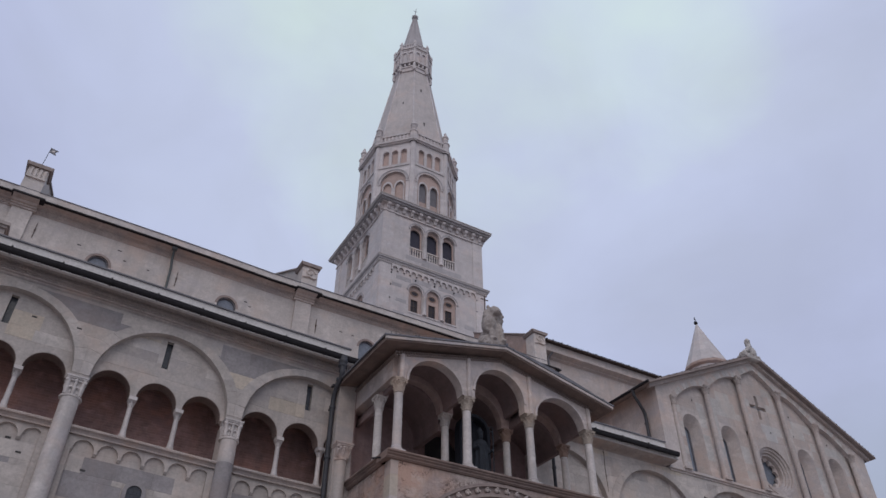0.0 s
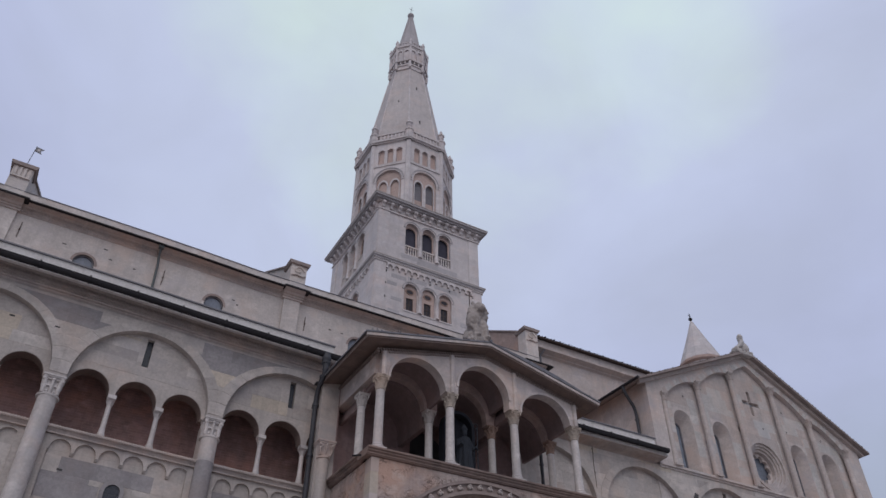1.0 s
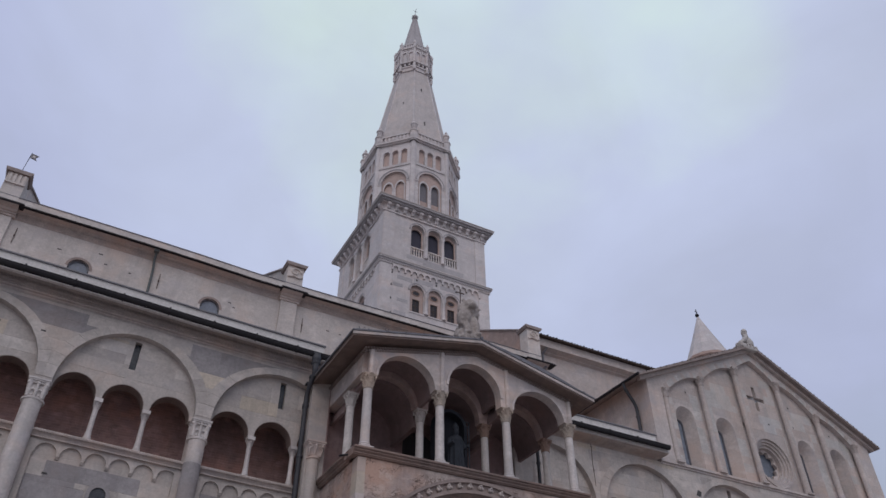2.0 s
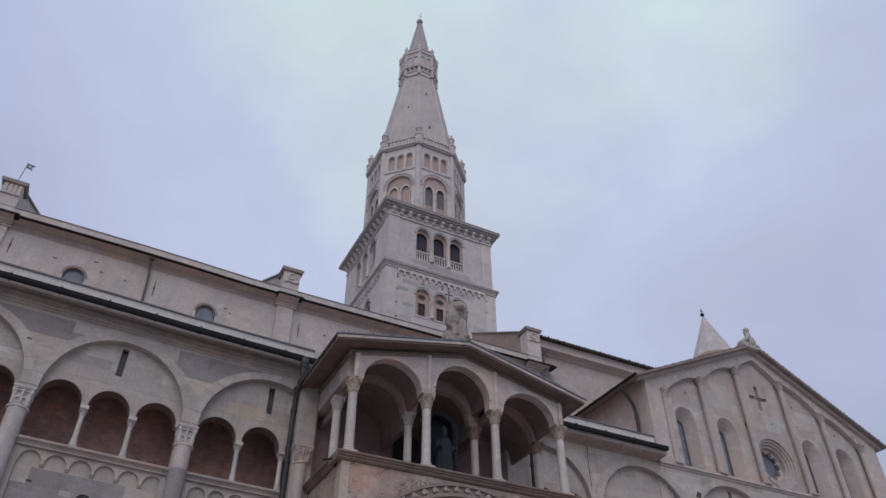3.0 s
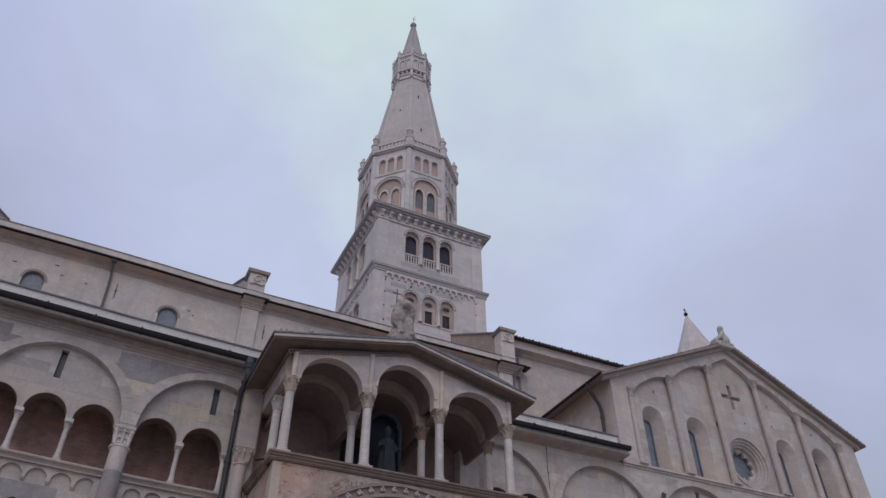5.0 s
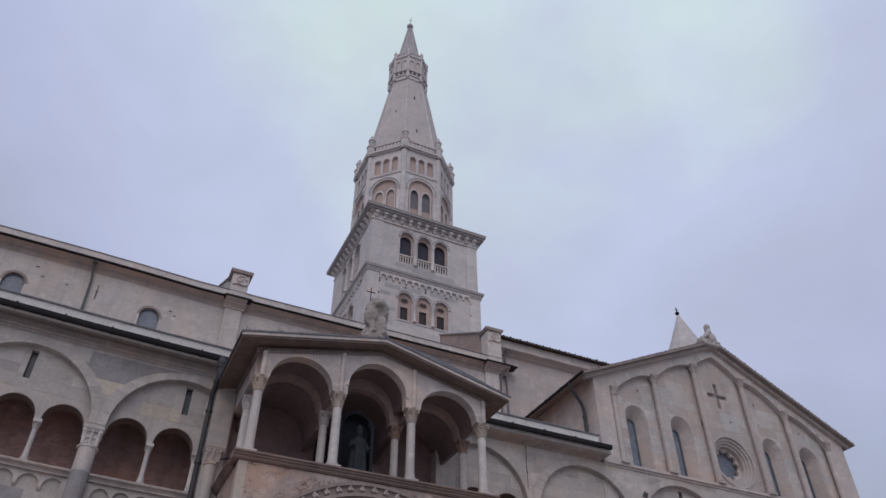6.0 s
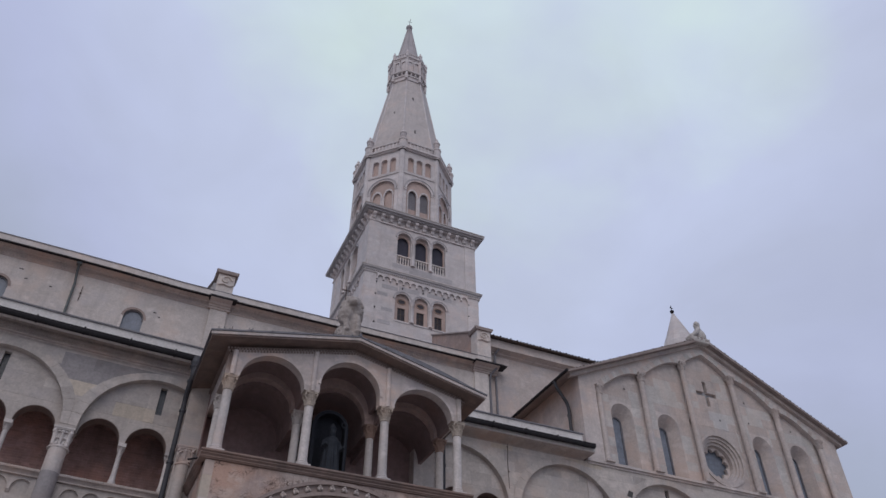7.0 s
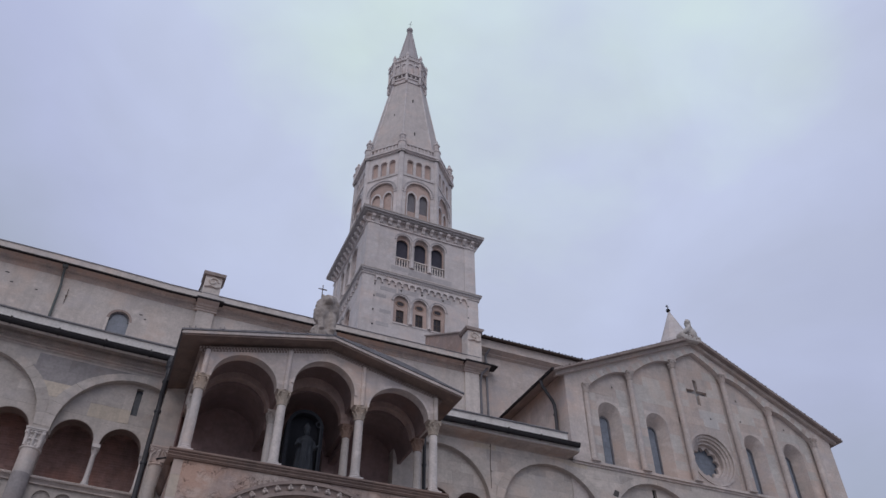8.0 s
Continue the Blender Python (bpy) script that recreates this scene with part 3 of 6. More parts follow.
    part("flashing", Shape().box(x0, x1 - 0.12, F - 0.33, F - 0.05, 14.53 + dz, 14.57 + dz), LEAD, aisle)
# unseen roof, pale so it brightens the transept side and nave foot
part("roof", Shape().prism([(F - 0.1, 14.4), (27.1, 17.4), (27.1, 17.2), (F - 0.1, 14.2)], "x", -16.0, 22.05), TERRACOTTA, aisle, "unseen sloping tiled aisle roof, terracotta lightened to bounce light")

# stout stone block with a cap behind the parapet
blk = part("roof_block", Shape().box(-3.4, -2.4, F - 0.05, F + 0.9, 14.2, 14.9), EAVE, aisle, "stone block with stepped cap on the aisle roof")
part("cap", Shape().box(-3.45, -2.36, F - 0.14, F + 0.95, 14.9, 14.97).box(-3.5, -2.31, F - 0.2, F + 1.0, 14.97, 15.07), EAVE, blk)

# ledge with its blind arches
for x0, x1 in ((-16.0, 7.95), (15.6, 35.93)):
    part("ledge", Shape().prism([(F + 0.15, LEDGE), (F - 0.1, LEDGE), (F - 0.12, LEDGE - 0.03), (F - 0.1, LEDGE - 0.06), (F - 0.07, LEDGE - 0.08), (F - 0.03, LEDGE - 0.15), (F - 0.04, LEDGE - 0.19), (F + 0.15, LEDGE - 0.19)], "x", x0, x1), EAVE, aisle, "carved stone string course")
    rope = Shape()
    for i in range(int((x1 - x0) / 0.07)):
        x = x0 + 0.04 + 0.07 * i
        rope.tube([(x - 0.035, F - 0.102, LEDGE - 0.07), (x, F - 0.115, LEDGE - 0.042), (x + 0.035, F - 0.102, LEDGE - 0.014)], 0.027, 5)
    part("rope_moulding", rope, EAVE, aisle, "weathered carved rope moulding", kind="stuff")
for a, b in WEST + EAST:
    k = 6 if b - a < 4.3 else 7
    step = (b - a - 0.62) / k
    for i in range(k):
        c = a + 0.37 + step * (i + 0.5)
        s = Shape()
        s.arch_panel(c - step / 2, c + step / 2, LEDGE - 0.56, LEDGE - 0.19, c, step / 2 - 0.04, LEDGE - 0.52, F + 0.045, F + 0.12, n=12)
        s.prism([(F + 0.04, LEDGE - 0.561), (F + 0.12, LEDGE - 0.561), (F + 0.12, LEDGE - 0.63), (F + 0.09, LEDGE - 0.62)], "x", c - step / 2 - 0.045, c - step / 2 + 0.045)
        part("blind_arch", s, STONE, aisle)

# ------------------------------------------------------------ nave: clerestory wall
nave = thing("cathedral_nave", "tall pale nave wall with round-headed windows and tiled roof", "church nave")
NY, CY = 27.3, 27.0
WINS = [-5.7, 0.15, 5.38, 11.95, 17.25]
edges = [-16.0] + [(WINS[i] + WINS[i + 1]) / 2 for i in range(len(WINS) - 1)] + [21.9]
cl = Shape()
for i, wx in enumerate(WINS):
    cl.arch_panel(edges[i], edges[i + 1], 17.9, 20.86, wx, 0.4, 19.49, NY, NY + 0.7)
cl.box(-16.0, 21.9, NY, NY + 0.7, 14.0, 17.9)
part("clerestory_wall", cl, CREAM, nave)
for wx in WINS:
    w = part("window", Shape().box(wx - 0.5, wx + 0.5, NY + 0.12, NY + 0.15, 17.9, 20.0), GLASS, nave, "round-headed window with greyish leaded glass")
    part("surround", Shape().ring(wx, 19.49, 0.4, 0.5, NY - 0.02, NY + 0.1, n=20), ARCH_STONE, w, "rosy brick arch")
    for sx in (-1, 1):
        xa, xb = sorted((wx + sx * 0.4, wx + sx * 0.5))
        part("jamb", Shape().box(xa, xb, NY - 0.012, NY + 0.1, 17.9, 19.49), CREAM, w)
    part("frame", Shape().ring(wx, 19.49, 0.35, 0.405, NY + 0.06, NY + 0.13, n=20), LEAD, w)
cor = Shape().prism([(NY + 0.7, 20.86), (NY - 0.04, 20.86), (NY - 0.05, 20.9), (NY - 0.03, 20.91), (NY - 0.03, 20.985), (NY - 0.075, 20.995), (NY - 0.085, 21.02), (NY - 0.065, 21.03), (NY - 0.065, 21.105), (NY - 0.12, 21.115), (NY - 0.15, 21.18), (NY - 0.25, 21.215), (NY - 0.44, 21.23), (NY - 0.44, 21.255), (NY + 0.7, 21.255)], "x", -16.0, 21.98)
part("eave_moulding", cor, EAVE, nave)
dn = Shape()
for i in range(int(37.9 / 0.13)):
    dn.box(-16 + 0.13 * i, -15.925 + 0.13 * i, NY - 0.075, NY + 0.05, 20.912, 20.984)
    dn.box(-15.935 + 0.13 * i, -15.86 + 0.13 * i, NY - 0.11, NY + 0.05, 21.032, 21.104)
part("dentil_course", dn, EAVE, nave, "rows of small dentils under the eave", kind="stuff")
part("drip_edge", Shape().box(-16.0, 22.02, NY - 0.5, NY - 0.36, 21.222, 21.262), GUTTER, nave, "dark drip edge along the eave")
tt = Shape()
for i in range(210):
    x = -16 + 0.18 * i
    tt.tube([(x, NY - 0.53, 21.222 + 0.01 * math.sin(i * 1.7)), (x, NY - 0.38, 21.225)], 0.032, 6)
part("tile_course", tt, GUTTER, nave, "row of dark tile ends under the eave", kind="stuff")
part("fascia", Shape().box(-16.0, 22.0, NY - 0.47, NY - 0.05, 21.262, 21.555), CREAM, nave, "pale band along the eave")
part("flashing", Shape().box(-16.0, 22.0, NY - 0.5, NY - 0.02, 21.555, 21.582), LEAD, nave)
part("roof", Shape().prism([(NY - 0.1, 21.55), (31.9, 24.1), (36.8, 21.5), (36.8, 21.3), (31.9, 23.9), (NY - 0.1, 21.5)], "x", -16.0, 22.0), TILE, nave, "brown tiled nave roof")
part("north_wall", Shape().box(-16.0, 35.75, 36.2, 36.8, 0, 21.0), STONE, nave)
part("west_wall", Shape().prism([(F + 0.2, 0), (36.8, 0), (36.8, 21.0), (31.9, 23.0), (NY, 21.0), (NY, 17.3), (F + 0.2, 13.8)], "x", -16.5, -16.0), STONE, nave)
for px, w, top in ((-3.06, 0.74, 22.84), (8.66, 0.74, 22.69), (21.62, 0.76, 23.24)):
    part("pilaster", Shape().box(px - w / 2, px + w / 2, NY - 0.12, NY + 0.1, 14, 20.84), CREAM, nave)
    reach = 0.46 if px > 20 else 0.1
    part("pilaster_head", Shape().prism([(NY + 0.1, 20.84), (NY - 0.17, 20.84), (NY - 0.17, 20.92), (NY - 0.22, 20.94), (NY - 0.22, 21.0), (NY - 0.29, 21.03), (NY - 0.34, 21.1), (NY - 0.52, 21.17), (NY - 0.54, 21.2), (NY + 0.1, 21.2)], "x", px - w / 2 - 0.1, px + w / 2 + reach), EAVE, nave)
    part("head_cap", Shape().prism([(px - w / 2 - 0.16, 21.2), (px + w / 2 + reach + 0.16, 21.2), (px + w / 2 + reach + (0.4 if px > 20 else 0.2), 21.23), (px + w / 2 + reach + 0.16, 21.275), (px - w / 2 - 0.16, 21.275)], "y", NY - 0.6, NY - 0.02), GUTTER, nave, "dark lead-covered slab over the pilaster")
    deep, up, lift = 5.3, 2.82, 0.06
    pin = part("pinnacle", Shape().box(px - w / 2, px + w / 2, NY - 0.49, NY + 0.2, 21.276, top - 0.17), CREAM, nave, "square stone pinnacle with carved front")
    part("back_wall", Shape().prism([(NY + 0.2, 21.3), (NY + deep, 21.3), (NY + deep, top + lift + up), (NY + 0.2, top + lift)], "x", px - w / 2 + 0.03, px + w / 2 - 0.03), ROSE_FILL if px > 20 else CREAM, pin, "plastered wall behind")
    part("back_cap", Shape().prism([(NY + 0.2, top + lift + 0.002), (NY + deep, top + lift + up + 0.002), (NY + deep, top + lift + up + 0.08), (NY + 0.2, top + lift + 0.08)], "x", px - w / 2 - 0.05, px + w / 2 + 0.05), RAKE, pin)
    part("cap", Shape().prism([(px - w / 2 - 0.06, top - 0.17), (px + w / 2 + 0.06, top - 0.17), (px + w / 2 + 0.13, top - 0.06), (px + w / 2 + 0.13, top), (px - w / 2 - 0.13, top), (px - w / 2 - 0.13, top - 0.06)], "y", NY - 0.6, NY + 0.32), RAKE, pin, "flat cap slab")
    rl = Shape()
    if px < 0:
        for k in range(4):
            rl.box(px - 0.29 + 0.17 * k, px - 0.2 + 0.17 * k, NY - 0.54, NY - 0.46, top - 0.62, top - 0.2)
        rl.box(px - 0.36, px + 0.36, NY - 0.56, NY - 0.46, top - 0.72, top - 0.64)
    else:
        coil = [(px + (0.26 - 0.019 * k) * math.cos(0.62 * k), NY - 0.5, top - 0.46 + (0.24 - 0.017 * k) * math.sin(0.62 * k)) for k in range(13)]
        rl.tube(coil, 0.055, 8)
        rl.tube([(px - 0.34, NY - 0.5, top - 0.78), (px - 0.1, NY - 0.53, top - 0.7), (px + 0.16, NY - 0.53, top - 0.76), (px + 0.34, NY - 0.5, top - 0.68)], 0.05, 8)
    part("relief", rl, CREAM, pin, "weathered carved relief", True)

# choir beyond the last pinnacle
choir = thing("cathedral_choir", "rosy stone choir wall with double cornice and tiled roof", "church choir")
part("wall", Shape().box(21.9, 36.0, CY + 0.35, CY + 1.0, 10, 21.98), PINK, choir)
part("cornice", Shape().prism([(CY + 1.0, 21.98), (CY + 0.33, 21.98), (CY + 0.3, 22.02), (CY + 0.22, 22.05), (CY + 0.2, 22.1), (CY + 0.08, 22.15), (CY + 0.0, 22.2), (CY - 0.08, 22.22), (CY - 0.08, 22.29), (CY + 1.0, 22.3)], "x", 21.9, 36.0), EAVE, choir, "weathered stone cornice", True)
part("attic", Shape().box(21.9, 36.0, CY + 0.35, CY + 1.0, 22.3, 23.0), PINK, choir)
part("roof", Shape().prism([(CY + 0.1, 23.0), (CY + 0.1, 23.07), (31.9, 24.3), (36.6, 22.9), (36.6, 22.7), (31.9, 24.1)], "x", 21.9, 36.2), TILE, choir, "dark tiled roof edge")

# ------------------------------------------------------------ transept
tran = thing("cathedral_transept", "rosy limestone transept gable with half columns and rose window", "church transept")
TF, TB = 20.35, 20.9
TX0, TX1, APX, APZ, EVZ = 22.05, 35.75, 28.92, 20.5, 17.04


SLOPES = {-1: (7.55, EVZ), 1: (7.25, EVZ - 0.18)}      # reach and height of the roof edge on either side


def roof_foot(x):
    """Underside of the gable roof."""
    reach, ez = SLOPES[-1 if x < APX else 1]
    return APZ - 0.13 - (APZ - ez - 0.01) * abs(x - APX) / reach


def rake(x):
    return roof_foot(x) - 0.004


TCOL = [(22.98, 16.86), (25.25, 17.95), (27.65, 19.08), (30.33, 18.98), (32.58, 17.84), (34.73, 16.76)]
LANC = [24.12, 26.4, 31.4, 33.55]
LZ = 15.87
# wall with lancets, rose and a cross
for (xa, xb), wx in zip(((TX0, 25.26), (25.26, 27.6), (30.2, 32.55), (32.55, TX1)), LANC):
    part("gable_wall", Shape().arch_panel(xa, xb, 13.6, 16.45, wx, 0.53, LZ, TF, TF + 0.02), PINK, tran)
wall = Shape()
RX, RZ, RR = 28.9, 14.88, 1.1
nn = 40
circ = [(RX + RR * math.cos(2 * math.pi * i / nn), RZ + RR * math.sin(2 * math.pi * i / nn)) for i in range(nn)]


def to_box(x, z, x0, x1, z0, z1):
    dx, dz = x - RX, z - RZ
    k = min(((x1 if dx > 0 else x0) - RX) / dx if abs(dx) > 1e-6 else 1e9, ((z1 if dz > 0 else z0) - RZ) / dz if abs(dz) > 1e-6 else 1e9)
    return RX + dx * k, RZ + dz * k


outer = [to_box(x, z, 27.6, 30.2, 13.6, 16.45) for x, z in circ]
wall.add([(x, TF, z) for x, z in circ] + [(x, TF, z) for x, z in outer], [(i, (i + 1) % nn, nn + (i + 1) % nn, nn + i) for i in range(nn)])
part("gable_wall", wall, PINK, tran)
CX, CZ = 28.91, 17.9
for sx, xe in ((-1, TX0), (1, TX1)):
    part("gable_wall", Shape().prism([(xe, 16.45), (CX, 16.45), (CX, 17.3), (CX + sx * 0.1, 17.3), (CX + sx * 0.1, CZ - 0.1), (CX + sx * 0.54, CZ - 0.1), (CX + sx * 0.54, CZ + 0.1),
                                      (CX + sx * 0.1, CZ + 0.1), (CX + sx * 0.1, 18.52), (CX, 18.52), (CX, rake(CX)), (xe, rake(xe))], "y", TF, TF + 0.5), PINK, tran)
part("cross_window", Shape().box(CX - 0.55, CX + 0.55, TF + 0.16, TF + 0.2, 17.2, 18.6), PALE_GLASS, tran, "cross-shaped opening with pale dusty glass")
part("lower_wall", Shape().box(TX0 - 0.001, TX1 + 0.001, F + 0.31, TB, 13.3, 13.6), STONE, tran)
part("string_course", Shape().box(TX0 - 0.05, TX1 + 0.05, F - 0.12, TF + 0.5, 13.5, 13.6).box(TX0 - 0.02, TX1 + 0.02, F - 0.05, TF + 0.5, 13.42, 13.5), PINK, tran)


def splayed(wx, z0, zs, r0, r1, y0, y1, shift=0.0, n=20):
    """A reveal that narrows from the outer arch to the inner one."""
    def outline(r, x, s):
        return [(x - r, z0)] + [(x - r * math.cos(math.pi * i / n), s + r * math.sin(math.pi * i / n)) for i in range(n + 1)] + [(x + r, z0)]
    a, b = outline(r0, wx, zs), outline(r1, wx + shift, zs - 0.12)
    k = len(a)
    return Shape().add([(x, y0, z) for x, z in a] + [(x, y1, z) for x, z in b], [(i, i + 1, k + i + 1, k + i) for i in range(k - 1)])


for wx in LANC:
    w = part("lancet_window", Shape().box(wx - 0.3, wx + 0.3, TF + 0.5, TF + 0.53, 13.6, LZ + 0.21), GLASS, tran, "tall lancet window with grey glass")
    part("reveal", splayed(wx, 13.6, LZ, 0.53, 0.24, TF, TF + 0.5), PINK, w, smooth=True)
    part("frame", Shape().ring(wx, LZ - 0.12, 0.19, 0.245, TF + 0.44, TF + 0.52).box(wx - 0.245, wx - 0.19, TF + 0.44, TF + 0.52, 13.6, LZ - 0.12).box(wx + 0.19, wx + 0.245, TF + 0.44, TF + 0.52, 13.6, LZ - 0.12), LEAD, w)
rose = thing("rose_window", "round rose window with stepped stone rings and cusps", "window")
for i, (ra, rb, ya) in enumerate(((1.05, 1.16, TF - 0.04), (0.94, 1.05, TF + 0.05), (0.84, 0.94, TF + 0.13), (0.73, 0.84, TF + 0.22))):
    part("moulding", Shape().ring(RX, RZ, ra, rb, ya, TF + 0.66, 0, 360, 48), PINK, rose, "stepped stone ring", True)
cusp = Shape()
for i in range(10):
    a0 = 360 * i / 10
    for k in range(6):
        a, b = radians(a0 + 6 * k - 18), radians(a0 + 6 * (k + 1) - 18)
        ra, rb = 0.51 + 0.15 * math.sin(math.pi * k / 6), 0.51 + 0.15 * math.sin(math.pi * (k + 1) / 6)
        cusp.strip([(RX + ra * math.cos(a), RZ + ra * math.sin(a)), (RX + rb * math.cos(b), RZ + rb * math.sin(b))], [(RX + 0.74 * math.cos(a), RZ + 0.74 * math.sin(a)), (RX + 0.74 * math.cos(b), RZ + 0.74 * math.sin(b))], TF + 0.4, TF + 0.54)
part("tracery", cusp, PINK, rose, "cusped stone tracery")
part("pane", Shape(pose(RX, TF + 0.62, RZ, 90)).lathe(0, 0, [(0.75, 0), (0.75, 0.03)], 32), GLASS, rose)

def rising(i, s):
    """Height of the blind arch after column i, s running from column to column."""
    (xa, za), (xb, zb) = TCOL[i], TCOL[i + 1]
    x = xa + 0.16 + (xb - xa - 0.32) * s
    if i == 2:
        z = za + (zb - za) * s + 0.8 * (1 - abs(2 * s - 1)) ** 0.75
    elif i < 2:
        z = za + (zb - 0.08 - za) * math.sin(math.pi / 2 * s)
    else:
        z = zb + (za - 0.08 - zb) * math.sin(math.pi / 2 * (1 - s))
    return x, min(z, rake(x) - 0.2)


arc = Shape()
for i in range(5):
    low = [rising(i, k / 24) for k in range(25)]
    arc.strip(low, [(x, rake(x)) for x, _ in low], TF - 0.22, TF)
for x, z in TCOL:
    arc.strip([(x - 0.16, z), (x + 0.16, z)], [(x - 0.16, rake(x - 0.16)), (x + 0.16, rake(x + 0.16))], TF - 0.22, TF)
arc.strip([(TX0, TCOL[0][1] - 0.0), (22.819, TCOL[0][1])], [(TX0, rake(TX0)), (22.819, rake(22.819))], TF - 0.22, TF)
arc.strip([(34.891, TCOL[-1][1]), (TX1, TCOL[-1][1])], [(34.891, rake(34.891)), (TX1, rake(TX1))], TF - 0.22, TF)
arc.box(TX0, 22.82, TF - 0.22, TF, 13.6, TCOL[0][1])
arc.box(34.89, TX1, TF - 0.22, TF, 13.6, TCOL[-1][1])
part("rising_arcade", arc, PINK, tran, "rising blind arches along the gable")
for x, z in TCOL:
    column(tran, x, TF - 0.19, 13.6, z, 0.125, 0.4, 0.16, PINK, "slender rosy stone half column", 1.45)
part("side_wall", Shape().prism([(TX0 - 0.003, 0), (TX0 + 0.6, 0), (TX0 + 0.6, rake(TX0 + 0.6)), (TX0 - 0.003, rake(TX0 - 0.003))], "y", TF + 0.03, 36.2), PINK, tran)
part("side_wall", Shape().prism([(TX1 - 0.6, 0), (TX1 + 0.003, 0), (TX1 + 0.003, rake(TX1 + 0.003)), (TX1 - 0.6, rake(TX1 - 0.6))], "y", TF + 0.03, 36.2), PINK, tran)
rf = Shape()
for sx, (wide, ez) in SLOPES.items():
    e = APX + sx * wide
    rf.prism([(APX, APZ + 0.03), (e, ez - 0.03), (e, ez - 0.12), (APX, APZ - 0.13)], "y", 19.74, 27.4)
part("roof", rf, RAKE, tran, "dark tiled gable roof edge")
for sx, (wide, ez) in SLOPES.items():
    e = APX + sx * (wide - 0.18)
    part("raking_cornice", Shape().prism([(APX, APZ - 0.133), (e, roof_foot(e) - 0.003), (e, roof_foot(e) - 0.16), (APX, APZ - 0.29)], "y", 19.96, TF - 0.225), EAVE, tran)
    tiles = Shape()
    for k in range(42):
        x = APX + sx * (0.1 + 0.172 * k)
        z = APZ + 0.03 - (APZ + 0.06 - ez) * abs(x - APX) / wide
        tiles.tube([(x, 19.72, z - 0.01), (x, 20.6, z - 0.01)], 0.022 + 0.01 * math.sin(2.3 * k), 6)
    part("tile_course", tiles, TILE, tran, "dark roof tiles along the gable edge", kind="stuff")
for x, z in ((21.33, 17.0), (36.15, 16.82)):
    part("gutter", Shape().tube([(x, 19.78, z), (x, 27.2, z)], 0.06, 10), GUTTER, tran, "dark gutter", True)
    for k in range(6):
        part("gutter_clip", Shape().tube([(x, 20.2 + 1.15 * k, z), (x, 20.26 + 1.15 * k, z)], 0.075, 8), GUTTER, tran)

# ------------------------------------------------------------ conical turret
turret = thing("stone_turret", "small pale turret with a conical stone spire", "turret")
part("drum", Shape().lathe(35.1, 27.5, [(1.26, 15), (1.26, 24.9)], 16), TOWER, turret)
part("cornice", Shape().lathe(35.1, 27.5, [(1.3, 24.9), (1.42, 25.0), (1.42, 25.14), (1.36, 25.2)], 16), ROSE_FILL, turret)
part("spire", Shape().lathe(35.08, 27.5, [(1.36, 25.2), (0.7, 26.78), (0.06, 28.42)], 12), TOWER, turret)
for i in range(12):
    turn = Matrix.Translation((35.1, 27.5, 0)) @ Matrix.Rotation(radians(30 * i), 4, "Z")
    part("small_arch", Shape(turn).ring(0, 24.5, 0.2, 0.3, -1.34, -1.2, n=10), TOWER, turret)
part("finial", Shape().blob(35.05, 27.5, 28.55, 0.13, 0.13, 0.13).box(35.03, 35.07, 27.48, 27.52, 28.6, 29.0).box(34.93, 35.17, 27.49, 27.51, 28.82, 28.86), GUTTER, turret)

# ------------------------------------------------------------ porch
porch = thing("church_porch", "two-storey stone porch with columned loggia and gabled roof", "porch")
PY, PY2 = 17.15, 18.4
PX = [8.6, 10.85, 13.1, 15.4]
PAX, PAZ, PSL = 11.97, 13.95, 0.229
EAVES = ((-1, 4.2, 13.07), (1, 4.17, 12.96))      # side, reach from the ridge, height of the roof edge
CAPZ = 12.1


def proof(x):
    return PAZ - 0.23 - PSL * abs(x - PAX)


def porch_arch(i, lift, grow=0.0, n=28):
    """Outline of one loggia arch; a negative lift flattens it, a positive one stilts it."""
    xa, xb = PX[i], PX[i + 1]
    c, r = (xa + xb) / 2 - 0.015, (xb - xa) / 2 - 0.225
    zs, up = CAPZ + max(lift, 0.0), r + min(lift, 0.0)
    return [(c - (r + grow) * math.cos(math.pi * k / n), zs + (up + grow) * math.sin(math.pi * k / n)) for k in range(n + 1)]


def arcade(y0, y1, lifts, name, mat):
    s = Shape()
    for i in range(3):
        cv = porch_arch(i, lifts[i])
        cv = [(PX[i], CAPZ), (cv[0][0], CAPZ)] + cv + [(cv[-1][0], CAPZ), (PX[i + 1], CAPZ)]
        s.strip(cv, [(x, proof(x)) for x, _ in cv], y0, y1)
    return part(name, s, mat, porch)


LIFTS = (-0.07, 0.28, -0.12)
arcade(PY - 0.15, PY + 0.15, LIFTS, "front_arcade", PORCH_STONE)
for i, lift in enumerate(LIFTS):
    part("arch_moulding", Shape().strip(porch_arch(i, lift, -0.005), porch_arch(i, lift, 0.075), PY - 0.185, PY - 0.14), PORCH_STONE, porch)
arcade(PY2 - 0.13, PY2 + 0.13, (-0.1, 0.1, -0.1), "inner_arcade", INNER)
for x in PX:
    column(porch, x, PY, 9.9, CAPZ, 0.13, 0.42, 0.2, WHITE, "white marble column", cap_mat=CAPITAL)
    column(porch, x, PY2, 9.89, CAPZ, 0.12, 0.4, 0.2, CREAM, "pale stone column", cap_mat=ROSY_WALL if x > 13 else None)
    part("wall_shaft", Shape().lathe(x, PY - 0.16, [(0.075, CAPZ), (0.075, proof(x) - 0.1)], 12), PORCH_STONE, porch, smooth=True)
